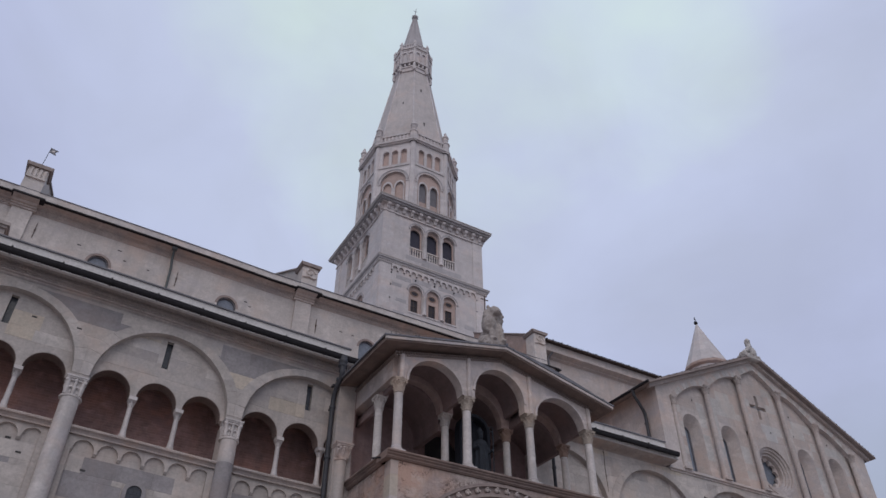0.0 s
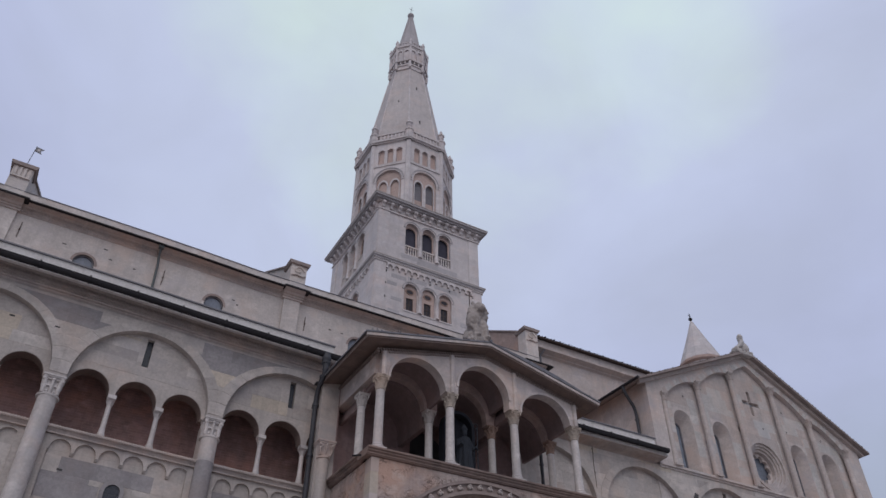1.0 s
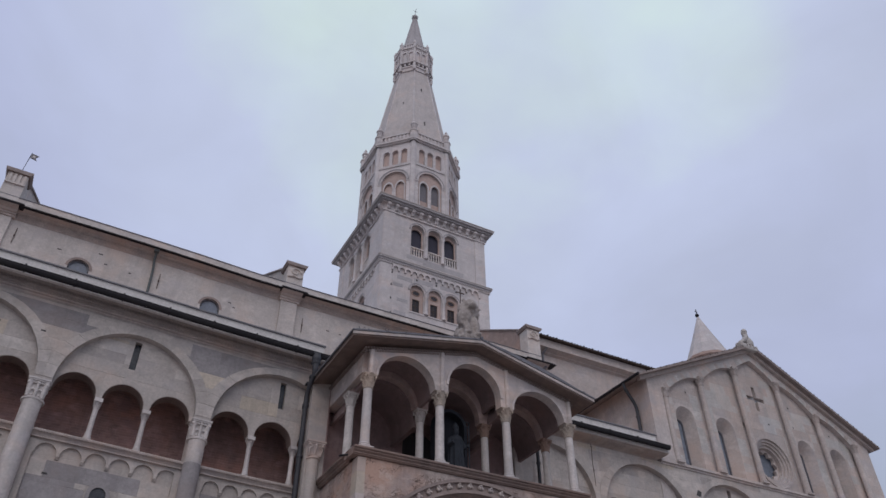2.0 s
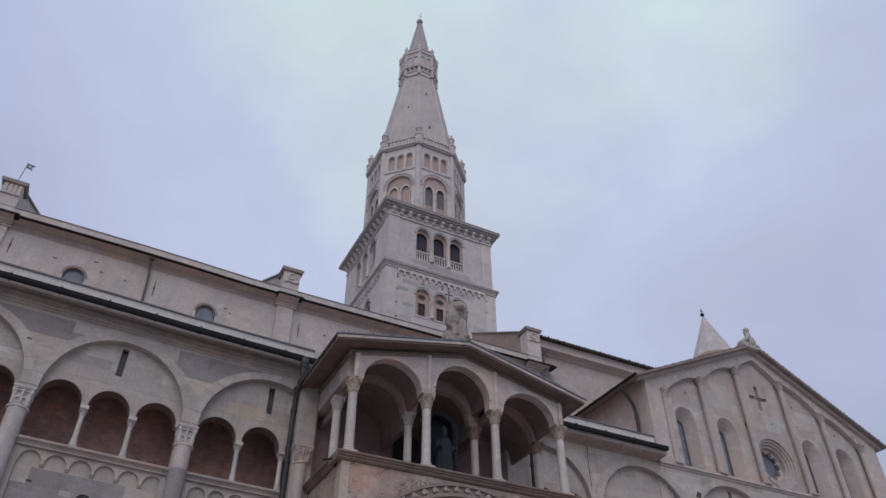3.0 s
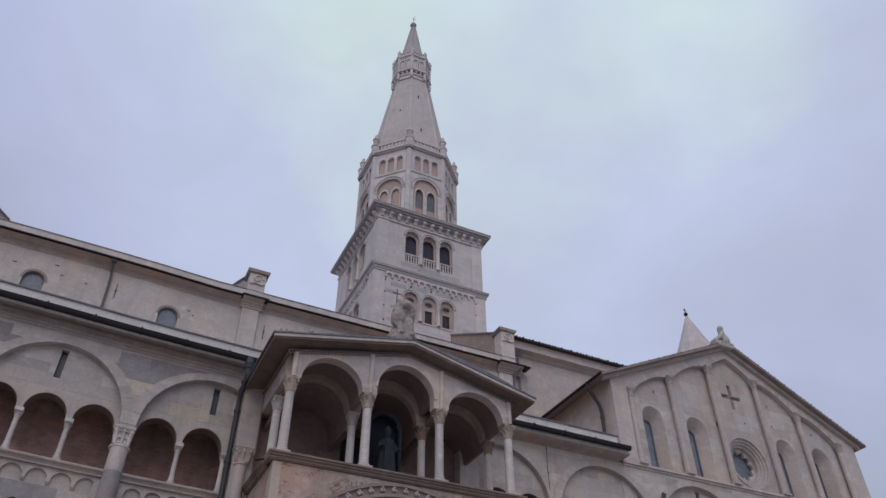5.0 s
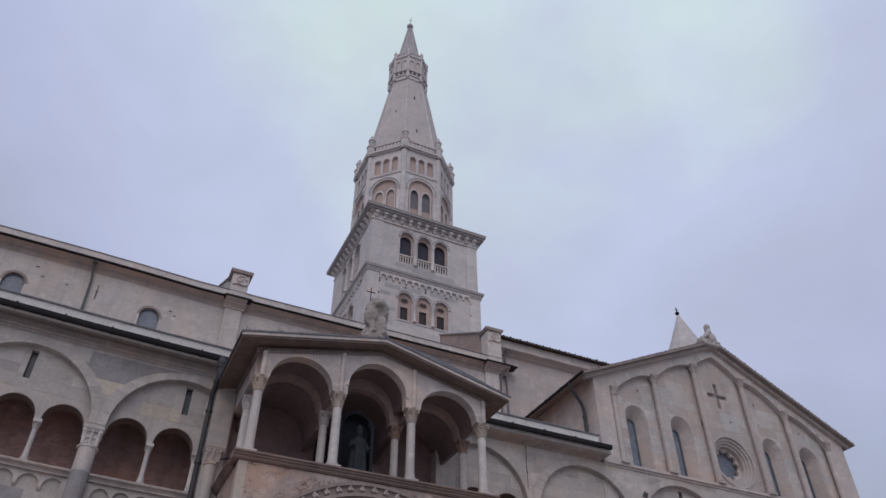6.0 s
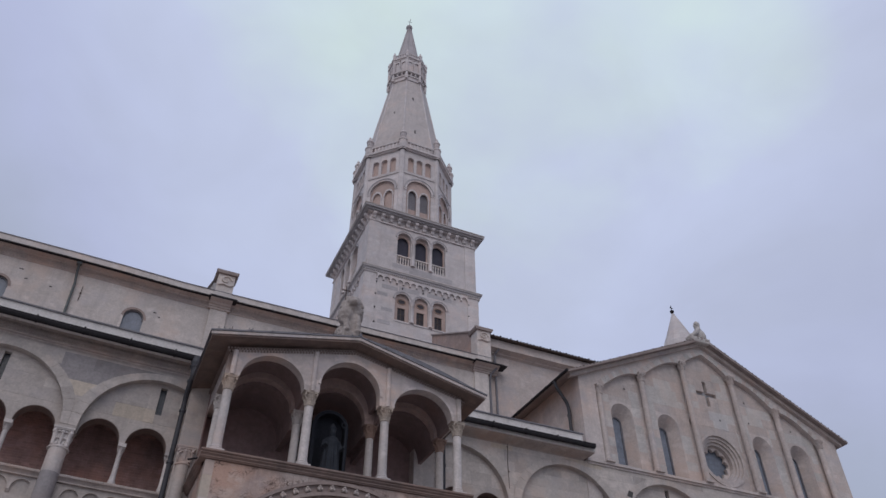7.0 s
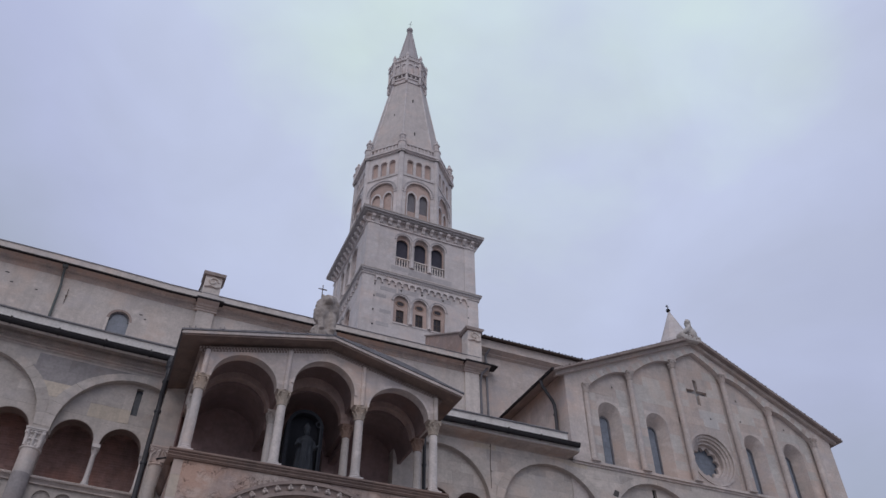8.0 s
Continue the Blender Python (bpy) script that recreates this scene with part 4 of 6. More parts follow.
# sides: lintel walls between column and church wall
for x in (PX[0], PX[-1]):
    part("side_wall", Shape().box(x - 0.15, x + 0.15, PY + 0.15, F - 0.1, CAPZ + 0.16, proof(x)), PORCH_STONE, porch)
door_arc = [(8.2, LEDGE), (11.12, LEDGE)] + [(12.0 - 0.88 * math.cos(math.pi * k / 20), 11.75 + 0.88 * math.sin(math.pi * k / 20)) for k in range(21)] + [(12.88, LEDGE), (15.8, LEDGE)]
part("door_recess", Shape().box(11.0, 13.0, F + 0.71, F + 0.75, LEDGE, 12.9), DARK, porch, "dark doorway")
part("back_wall", Shape().strip(door_arc, [(x, proof(x) + 0.1) for x, _ in door_arc], F - 0.06, F + 0.7), LOGGIA, porch, "dim brown plastered back wall of the loggia")
for x0, x1 in ((7.86, 8.42), (15.1, 15.8)):
    part("pier", Shape().box(x0, x1, F - 0.45, F + 0.3, 0, 13.3), STONE, porch)
part("lining", Shape().box(8.421, 8.46, F - 0.44, F + 0.25, 9.89, 13.0), LOGGIA, porch)
# roof
rf = Shape()
for sx, wide, ez in EAVES:
    e = PAX + sx * wide
    rf.prism([(PAX, PAZ), (e, ez), (e, ez - 0.045), (PAX, PAZ - 0.045)], "y", 16.5, F - 0.1)
part("roof", rf, LEAD, porch, "grey lead roof with low gable")
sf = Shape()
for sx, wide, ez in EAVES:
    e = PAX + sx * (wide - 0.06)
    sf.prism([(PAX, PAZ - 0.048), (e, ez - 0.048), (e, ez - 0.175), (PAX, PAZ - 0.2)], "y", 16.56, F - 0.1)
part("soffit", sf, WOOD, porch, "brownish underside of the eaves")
dn = Shape()
for i in range(84):
    x = 8.35 + i * 0.085
    if x < 15.45:
        z = proof(x)
        dn.box(x, x + 0.048, PY - 0.21, PY - 0.15, z - 0.055, z + 0.004)
        dn.box(x + 0.042, x + 0.09, PY - 0.18, PY - 0.15, z - 0.125, z - 0.068)
for i in range(24):
    y = PY - 0.1 + i * 0.122
    for x, sgn in ((PX[0] - 0.15, -1), (PX[-1] + 0.15, 1)):
        z = proof(x)
        xa, xb = sorted((x, x + sgn * 0.09))
        dn.box(xa, xb, y, y + 0.06, z - 0.09, z - 0.02)
part("dentil_course", dn, DENTIL, porch, "small stained dentils under the porch eaves", kind="stuff")
for sx, wide, ez in EAVES:
    e = PAX + sx * (wide - 0.03)
    part("fascia", Shape().prism([(PAX, PAZ - 0.048), (e, ez - 0.048), (e, ez - 0.135), (PAX, PAZ - 0.135)], "y", 16.525, 16.558), PORCH_STONE, porch)
# lead seams on the porch roof
for sx, wide, ez in EAVES:
    for k in range(7):
        xa = PAX + sx * (0.25 + 0.58 * k)
        za = PAZ - (PAZ - ez) / wide * abs(xa - PAX)
        part("lead_seam", Shape().prism([(xa - 0.02, za - 0.01), (xa + 0.02, za - 0.01), (xa + 0.015, za + 0.014), (xa - 0.015, za + 0.014)], "y", 16.48, F - 0.1), LEAD, porch)
for x in (7.95, 8.1, 8.75, 8.85):
    z = PAZ - (PAZ - EAVES[0][2]) / EAVES[0][1] * (PAX - x)
    part("roof_clip", Shape().tube([(x, 16.53, z - 0.01), (x, 16.5, z + 0.07), (x + 0.05, 16.56, z + 0.05), (x + 0.05, 16.58, z - 0.01)], 0.008, 6), LEAD, porch)
# the lead swells over the boards behind the front edge
for (sx, wide, ez), tall in zip(EAVES, (0.07, 0.17)):
    low = [(PAX + sx * wide * k / 24, PAZ - (PAZ - ez) * k / 24 + 0.002) for k in range(25)]
    high = [(x, z + tall * max(0.0, math.sin(math.pi * min(1.0, 0.06 + 0.94 * k / 24))) ** 0.75) for k, (x, z) in enumerate(low)]
    part("lead_swell", Shape().strip(low, high, 16.6, F - 0.1), LEAD, porch, "swollen grey lead sheets", True)
part("ridge_roll", Shape().tube([(PAX, 16.48, PAZ + 0.02), (PAX, F - 0.1, PAZ + 0.02)], 0.05, 8), LEAD, porch)
# barrel vaults over the loggia; their dark plaster colour carries the interior's shade
for i in range(3):
    c, half = (PX[i] + PX[i + 1]) / 2, (PX[i + 1] - PX[i]) / 2
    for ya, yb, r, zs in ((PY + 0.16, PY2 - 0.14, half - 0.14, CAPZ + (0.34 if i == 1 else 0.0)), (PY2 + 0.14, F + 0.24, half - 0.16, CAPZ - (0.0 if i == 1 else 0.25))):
        part("vault", Shape().ring(c, zs, r, r + 0.1, ya, yb, n=20), VAULT, porch, "plastered barrel vault with shade in its colour", True)
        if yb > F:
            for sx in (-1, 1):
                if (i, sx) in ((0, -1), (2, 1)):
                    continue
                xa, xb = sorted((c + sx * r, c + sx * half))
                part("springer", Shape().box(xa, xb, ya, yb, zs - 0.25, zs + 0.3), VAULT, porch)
# ledge and lower storey
for nm, prof, axis, p, q in (("ledge", 1, "x", 8.23, 15.77), ("side_ledge", -1, "y", 16.77, F - 0.46), ("side_ledge", 1, "y", 16.77, F - 0.46)):
    steps = ((-0.5, 9.7), (0.06, 9.7), (0.075, 9.725), (0.1, 9.73), (0.105, 9.76), (0.09, 9.765), (0.13, 9.795), (0.15, 9.8), (0.15, 9.825), (0.135, 9.83), (0.18, 9.845), (0.195, 9.86), (0.195, 9.898), (-0.5, 9.898))
    if nm == "ledge":
        led = Shape().prism([(17.055 - d, z + (0.002 if z > 9.89 else 0)) for d, z in steps], "x", p, q)
    else:
        e = 12.0 + prof * 3.58
        led = Shape().prism([(e + prof * d, z) for d, z in steps], "y", 17.3, q)
    part(nm, led, SILL, porch, "moulded dark stone ledge under the columns")
part("loggia_floor", Shape().box(8.9, 15.1, 17.3, F + 0.25, 9.7, 9.89), STONE, porch)
ARX, ARZ = 12.03, 5.99      # centre of the great arch
part("lower_wall", Shape().arch_panel(8.42, 15.58, 0, 9.69, ARX, 3.3, ARZ, 17.05, 17.6, n=48), MARBLE_RED, porch, "rosy veined marble lower wall")
for xa, xb in ((8.42, 8.95), (15.05, 15.58)):
    part("side_wall", Shape().box(xa, xb, 17.6, F - 0.46, 0, 9.69), MARBLE_RED, porch)
for xa, xb in ((8.405, 8.63), (15.37, 15.595)):
    z = 0.02
    while z < 9.6:
        h = min(random.uniform(0.42, 0.6), 9.685 - z)
        part("corner_stone", Shape().box(xa, xb, 17.05 - random.uniform(0.004, 0.01), 17.4, z + 0.001, z + h - 0.001), random.choice((ROSY_BLOCK, ROSY_BLOCK, BLOCK_WARM)), porch)
        z += h
part("archivolt", Shape().ring(ARX, ARZ, 3.28, 3.37, 16.95, 17.06, n=48), ARCH_STONE, porch)
part("archivolt", Shape().ring(ARX, ARZ, 3.57, 3.655, 16.96, 17.06, n=48), ARCH_STONE, porch)
part("archivolt", Shape().ring(ARX, ARZ, 3.37, 3.57, 17.03, 17.06, n=48), ARCH_STONE, porch)
for i in range(33):
    a = math.pi * (i + 0.5) / 33
    turn = Matrix.Translation((ARX + 3.47 * math.cos(a), 17.0, ARZ + 3.47 * math.sin(a))) @ Matrix.Rotation(math.pi / 2 - a, 4, "Y")
    leaf = Shape(turn).blob(0, 0, 0.0, 0.072, 0.075, 0.075, 8, 6).blob(-0.045, -0.04, -0.035, 0.032, 0.05, 0.045, 6, 5).blob(0.045, -0.04, -0.035, 0.032, 0.05, 0.045, 6, 5).blob(0, -0.05, 0.045, 0.04, 0.04, 0.035, 6, 5)
    part("leaf_boss", leaf, EAVE, porch, smooth=True)
part("vault", Shape().box(8.9, 15.1, 17.6, F + 0.1, 9.5, 9.68), STONE, porch)

# ------------------------------------------------------------ bell tower
tower = thing("bell_tower", "tall pale stone bell tower with octagonal lantern and spire", "bell tower")
TCX, TCY, TH = 26.48, 52.4, 5.27


LOW = 0.13      # how far the lower stage stands out


def tower_face(turn):
    """One side of the square shaft, built facing -y in its own frame (origin on the axis)."""
    w, y0 = TH, -TH
    wl, yl = TH + LOW, -TH - LOW
    wc = (-1.85, -0.1, 1.58)
    mids = ((wc[0] + wc[1]) / 2, (wc[1] + wc[2]) / 2)
    s = Shape(turn).box(-wl, wl, yl, yl + 0.7, 0, 36.95)
    for z0, zs, zt, half, front in ((36.95, 39.1, 41.2, wl, yl), (43.05, 46.05, 47.2, w, y0)):
        b = [-half, *mids, half]
        for i in range(3):
            s.arch_panel(b[i], b[i + 1], z0, zt, wc[i], 0.66, zs, front, front + 0.7)
    s.box(-w, w, y0, y0 + 0.7, 41.2, 43.05)
    s.box(-w, w, y0, y0 + 0.7, 47.2, 48.0)
    part("wall", s, TOWER, tower)
    for sx in (-1, 1):
        for half, front, za, zb in ((wl, yl, 20, 41.2), (w, y0, 41.8, 48.0)):
            xa, xb = sorted((sx * half, sx * (half - 1.05)))
            part("corner_strip", Shape(turn).box(xa, xb, front - 0.06, front + 0.02, za, zb), TOWER, tower)
    for x in wc:
        for zs, front in ((39.1, yl), (46.05, y0)):
            part("window_arch", Shape(turn).ring(x, zs, 0.66, 0.78, front - 0.05, front + 0.1), TOWER, tower)
            part("hood_mould", Shape(turn).ring(x, zs, 0.78, 0.87, front - 0.1, front + 0.05), TOWER_GREY, tower)
        ya, yb = yl + 0.2, yl + 0.28
        fill = Shape(turn).box(x - 0.66, x - 0.34, ya, yb, 36.95, 39.8).box(x + 0.34, x + 0.66, ya, yb, 36.95, 39.8)
        fill.box(x - 0.34, x + 0.34, ya, yb, 38.4, 39.8).box(x - 0.34, x + 0.34, ya, yb, 36.95, 37.15)
        part("infill", fill, TFILL, tower, "rosy plaster window infill with small openings")
        part("sill", Shape(turn).box(x - 0.7, x + 0.7, yl - 0.05, yl + 0.2, 36.82, 36.95), TOWER, tower)
        # dark sheet put in for the shade inside the opening
        part("pane", Shape(turn).box(x - 0.34, x + 0.34, yl + 0.32, yl + 0.35, 37.0, 38.5), OPENING_SHADE, tower)
        part("glazing_bar", Shape(turn).box(x - 0.02, x + 0.02, yl + 0.29, yl + 0.32, 37.15, 38.4).box(x - 0.34, x + 0.34, yl + 0.29, yl + 0.32, 37.75, 37.79), RUST, tower)
        # dark disc on the infill, painted as an opening's shade
        oc = part("oculus", Shape(turn).ring(x, 39.05, 0.0, 0.32, ya - 0.006, ya + 0.01, 0, 360, 24, 0.62), OPENING_SHADE, tower, "dark oval disc painted as the shade of an opening")
        part("rim", Shape(turn).ring(x, 39.05, 0.32, 0.42, ya - 0.04, ya + 0.01, 0, 360, 24, 0.7), ROSY_WALL, oc, "reddish plaster rim")
        part("inner_arch", Shape(turn).arch_panel(x - 0.66, x + 0.66, 43.05, 46.8, x, 0.56, 45.85, y0 + 0.3, y0 + 0.42), TFILL, tower)
        # added sheet paints the open belfry's inner shade
        part("screen", Shape(turn).box(x - 0.66, x + 0.66, y0 + 0.55, y0 + 0.58, 43.05, 46.8), BELFRY_SHADE, tower, "added dark sheet for the shaded inside of the opening")
        bal = part("balustrade", Shape(turn).box(x - 0.66, x + 0.66, y0 + 0.05, y0 + 0.25, 43.98, 44.1), WHITE, tower, "white stone balustrade")
        part("plinth", Shape(turn).box(x - 0.66, x + 0.66, y0 + 0.05, y0 + 0.25, 43.05, 43.13), WHITE, bal)
        for k in range(5):
            part("baluster", Shape(turn).lathe(x - 0.5 + 0.25 * k, y0 + 0.15, [(0.05, 43.1), (0.09, 43.32), (0.045, 43.6), (0.08, 43.78), (0.06, 43.99)], 8), WHITE, bal, smooth=True)
    for x in (-0.98, 0.74):
        for z0, z1, front in ((36.95, 39.05, yl), (43.05, 46.0, y0)):
            part("mullion", Shape(turn).lathe(x, front - 0.02, [(0.22, z0), (0.22, z0 + 0.1), (0.16, z0 + 0.2), (0.145, z1 - 0.42), (0.17, z1 - 0.38), (0.16, z1 - 0.34), (0.25, z1 - 0.12), (0.27, z1)], 12), TOWER, tower, smooth=True)
    # corbel arches under the lower cornice
    k, x0 = 14, -wl + 1.1
    step = (2 * wl - 2.2) / k
    for i in range(k):
        c = x0 + step * (i + 0.5)
        ca = Shape(turn).arch_panel(c - step / 2, c + step / 2, 40.75, 41.25, c, step / 2 - 0.07, 40.82, yl - 0.16, yl)
        ca.box(c - step / 2 - 0.08, c - step / 2 + 0.08, yl - 0.18, yl, 40.63, 40.75)
        part("corbel_arch", ca, TOWER, tower)
    for i in range(13):
        c = -w + 0.3 + (2 * w - 0.6) * i / 12
        part("bracket", Shape(turn).prism([(y0, 48.0), (y0 - 0.5, 48.0), (y0 - 0.46, 47.8), (y0 - 0.27, 47.7), (y0 - 0.2, 47.5), (y0, 47.42)], "x", c - 0.15, c + 0.15), TOWER, tower)
    dt = Shape(turn)
    for i in range(60):
        c = -wl + 2 * wl * i / 59
        dt.box(c - 0.045, c + 0.045, yl - 0.2, yl, 41.3, 41.42)
    part("dentil_course", dt, TOWER, tower, "small dentils", kind="stuff")


base = Matrix.Translation((TCX, TCY, 0))
for deg in (0, -90, 90, 180):
    tower_face(base @ Matrix.Rotation(radians(deg), 4, "Z"))


def square(o, z0, z1):
    return Shape().box(TCX - TH - o, TCX + TH + o, TCY - TH - o, TCY + TH + o, z0, z1)


for nm, o, za, zb in (("cornice", 0.28, 41.2, 41.3), ("cornice", 0.34, 41.42, 41.58), ("cornice", 0.44, 41.58, 41.72), ("capping", 0.47, 41.72, 41.8), ("cornice", 0.14, 47.2, 47.32), ("cornice", 0.3, 48.0, 48.12), ("cornice", 0.55, 48.12, 48.3), ("cornice", 0.75, 48.3, 48.48), ("capping", 0.79, 48.48, 48.58)):
    part(nm, square(o, za, zb), BLOCK_DULL if nm == "capping" else TOWER_GREY if o > 0.33 else TOWER, tower)
part("chamber_floor", square(-0.75, 42.6, 42.9), DARK, tower)
part("chamber_core", square(-1.6, 36.0, 42.5), DARK, tower)

# octagon, gallery, spire
OX, OY, OR = 26.06, 52.2, 5.06


def octagon(r0, r1, z0, z1, cx=OX, cy=OY):
    return Shape().lathe(cx, cy, [(r0, z0), (r1, z1)], 8, spin=22.5)


AP = OR * math.cos(radians(22.5))
HS = OR * math.sin(radians(22.5))
for i in range(8):
    turn = Matrix.Translation((OX, OY, 0)) @ Matrix.Rotation(radians(45 * i), 4, "Z")
    s = Shape(turn)
    s.arch_panel(-HS, HS, 48.5, 54.7, 0, 1.3, 52.95, -AP, -AP + 0.5)
    s.box(-HS, HS, -AP, -AP + 0.5, 54.7, 55.35)
    for c in (-0.95, 0, 0.95):
        s.arch_panel(c - 0.475 if c > -0.9 else -HS, c + 0.475 if c < 0.9 else HS, 55.35, 57.6, c, 0.33, 57.05, -AP, -AP + 0.5)
    s.box(-HS, HS, -AP, -AP + 0.5, 57.6, 58.2)
    part("octagon_wall", s, TOWER, tower)
    open_side = i in (0, 2, 4, 6)
    f = Shape(turn)
    for c in (-0.62, 0.62):
        xa, xb = (-1.3, 0) if c < 0 else (0, 1.3)
        f.arch_panel(xa, xb, 48.5, 54.3, c, 0.46, 52.2, -AP + 0.18, -AP + 0.4, rise=0.85)
    part("tracery", f, TFILL, tower, "rosy twin-arch tracery")
    for c in (-0.62, 0.62):
        rim = Shape(turn).ring(c, 52.2, 0.43, 0.56, -AP + 0.1, -AP + 0.2, n=14, rise=1.7)
        for sx in (-1, 1):
            xa, xb = sorted((c + sx * 0.43, c + sx * 0.53))
            rim.box(xa, xb, -AP + 0.1, -AP + 0.2, 48.5, 52.2)
        part("light_rim", rim, TOWER, tower, "white stone rim of a pointed light")
    for sx in (-1, 1):
        xa, xb = sorted((sx * 1.3, sx * (HS + 0.02)))
        part("impost_band", Shape(turn).box(xa, xb, -AP - 0.06, -AP + 0.02, 52.75, 52.95), TOWER, tower)
    part("hood_mould", Shape(turn).ring(0, 52.95, 1.5, 1.6, -AP - 0.14, -AP + 0.02), TOWER_GREY, tower)
    if not open_side:
        part("infill", Shape(turn).box(-1.3, 1.3, -AP + 0.32, -AP + 0.38, 48.5, 53.4), TFILL, tower)
    else:
        # added sheet whose grey gives the dim inside of the octagon
        part("glazing", Shape(turn).box(-1.3, 1.3, -AP + 0.36, -AP + 0.4, 48.5, 53.4), BELFRY, tower)
        part("panel", Shape(turn).box(-1.3, 1.3, -AP + 0.3, -AP + 0.355, 48.5, 50.6), TFILL, tower)
    part("niche_fill", Shape(turn).box(-1.45, 1.45, -AP + 0.3, -AP + 0.4, 55.35, 57.5), TFILL, tower, "rosy plaster niche back")
    part("window_arch", Shape(turn).ring(0, 52.95, 1.3, 1.5, -AP - 0.08, -AP + 0.1), TOWER, tower)
    part("mullion", Shape(turn).lathe(0, -AP + 0.16, [(0.13, 48.5), (0.1, 48.8), (0.1, 51.8), (0.18, 52.1)], 10), TOWER, tower, smooth=True)
    for c in (-0.475, 0.475):
        part("colonnette", Shape(turn).lathe(c, -AP + 0.1, [(0.12, 55.35), (0.09, 55.5), (0.09, 56.85), (0.14, 57.05)], 10), TOWER, tower, smooth=True)
    edge = Shape(turn @ Matrix.Rotation(radians(22.5), 4, "Z"))
    edge.lathe(0, -OR + 0.16, [(0.3, 48.5), (0.3, 58.2)], 8)
    part("edge_shaft", edge, TOWER, tower)
    pn = Shape(turn @ Matrix.Rotation(radians(22.5), 4, "Z"))
    pn.lathe(0, -OR + 0.1, [(0.42, 58.2), (0.42, 59.55), (0.5, 59.6), (0.5, 59.74), (0.24, 59.9), (0.22, 60.1), (0.33, 60.35), (0.25, 60.55), (0.4, 60.72), (0.3, 60.95), (0.14, 61.2), (0.17, 61.33), (0.03, 61.62)], 8)
    part("pinnacle", pn, TOWER, tower, "small stone pinnacle")
    bl = part("balustrade", Shape(turn).box(-HS, HS, -AP - 0.15, -AP + 0.05, 59.42, 59.6), TOWER, tower)
    for k in range(9):
        part("baluster", Shape(turn).box(-HS + 0.35 + 0.4 * k, -HS + 0.5 + 0.4 * k, -AP - 0.1, -AP, 58.6, 59.43), TOWER, bl)
for r0, z0, z1 in ((OR + 0.1, 54.95, 55.2), (OR + 0.22, 58.2, 58.35), (OR + 0.38, 58.35, 58.6)):
    part("cornice", octagon(r0, r0, z0, z1), TOWER, tower)
part("spire", octagon(4.62, 2.2, 58.6, 73.0, 25.92, 52.0), SPIRE, tower, "tall pale octagonal spire")
LX, LY = 25.79, 51.8
for i in range(8):
    a = radians(22.5 + 45 * i)
    part("spire_rib", Shape().tube([(25.92 + 4.6 * math.cos(a), 52.0 + 4.6 * math.sin(a), 58.6), (25.92 + 2.18 * math.cos(a), 52.0 + 2.18 * math.sin(a), 73.0)], 0.1, 8), TOWER, tower, smooth=True)
    part("top_rib", Shape().tube([(25.69 + 1.62 * math.cos(a), 51.6 + 1.62 * math.sin(a), 77.17), (25.69 + 0.24 * math.cos(a), 51.6 + 0.24 * math.sin(a), 85.5)], 0.085, 8), TOWER_GREY, tower, smooth=True)
part("lantern", octagon(2.1, 2.1, 73.0, 77.4, LX, LY), TOWER, tower)
for r, za, zb in ((2.24, 73.55, 73.75), (2.42, 74.2, 74.4), (2.26, 76.75, 76.95), (2.4, 76.95, 77.17)):
    part("cornice", octagon(r, r, za, zb, LX, LY), TOWER, tower)
for i in range(8):
    turn = Matrix.Translation((LX, LY, 0)) @ Matrix.Rotation(radians(45 * i), 4, "Z")
    ap = 2.1 * math.cos(radians(22.5))
    for c in (-0.4, 0.4):
        k = 10
        cv = [(c - 0.36, 74.4), (c - 0.25, 74.4)] + [(c - 0.25 * math.cos(math.pi * j / k), 76.1 + 0.25 * math.sin(math.pi * j / k)) for j in range(k + 1)] + [(c + 0.25, 74.4), (c + 0.36, 74.4)]
        part("lantern_arch", Shape(turn).strip(cv, [(x, 76.7) for x, _ in cv], -ap - 0.14, -ap + 0.02), TOWER, tower)
    for c in (-0.55, 0.0, 0.55):
        part("slot", Shape(turn).box(c - 0.17, c + 0.17, -ap - 0.012, -ap + 0.05, 73.78, 74.12), BELFRY, tower)
    for c in (-0.83, -0.28, 0.28, 0.83):
        part("corbel", Shape(turn).box(c - 0.08, c + 0.08, -ap - 0.2, -ap + 0.02, 73.75, 74.2), TOWER, tower)
    pn = Shape(turn @ Matrix.Rotation(radians(22.5), 4, "Z"))
    pn.lathe(0, -2.2, [(0.16, 73.0), (0.2, 73.5), (0.14, 74.4), (0.14, 76.8), (0.2, 77.05), (0.2, 77.8), (0.24, 77.85), (0.24, 78.0), (0.05, 78.6)], 8)
    part("pinnacle", pn, TOWER, tower, "small stone pinnacle")
    part("balustrade", Shape(turn).box(-0.85, 0.85, -2.15, -2.02, 77.7, 77.84), TOWER, tower)
    for k in range(4):
        part("baluster", Shape(turn).box(-0.6 + 0.33 * k, -0.48 + 0.33 * k, -2.13, -2.04, 77.17, 77.7), TOWER, tower)
part("top_spire", octagon(1.64, 0.25, 77.17, 85.5, 25.69, 51.6), TOWER_GREY, tower)
part("ball", Shape().blob(25.63, 51.5, 85.85, 0.42, 0.42, 0.4, 16, 10), TOWER_GREY, tower, "weathered stone ball", True)
part("cross", Shape().tube([(25.63, 51.5, 86.2), (25.66, 51.5, 87.2), (25.78, 51.5, 88.0)], 0.03, 6).tube([(25.4, 51.5, 87.35), (25.68, 51.5, 87.2), (25.95, 51.5, 87.35)], 0.022, 6), LEAD, tower)

# ------------------------------------------------------------ small things


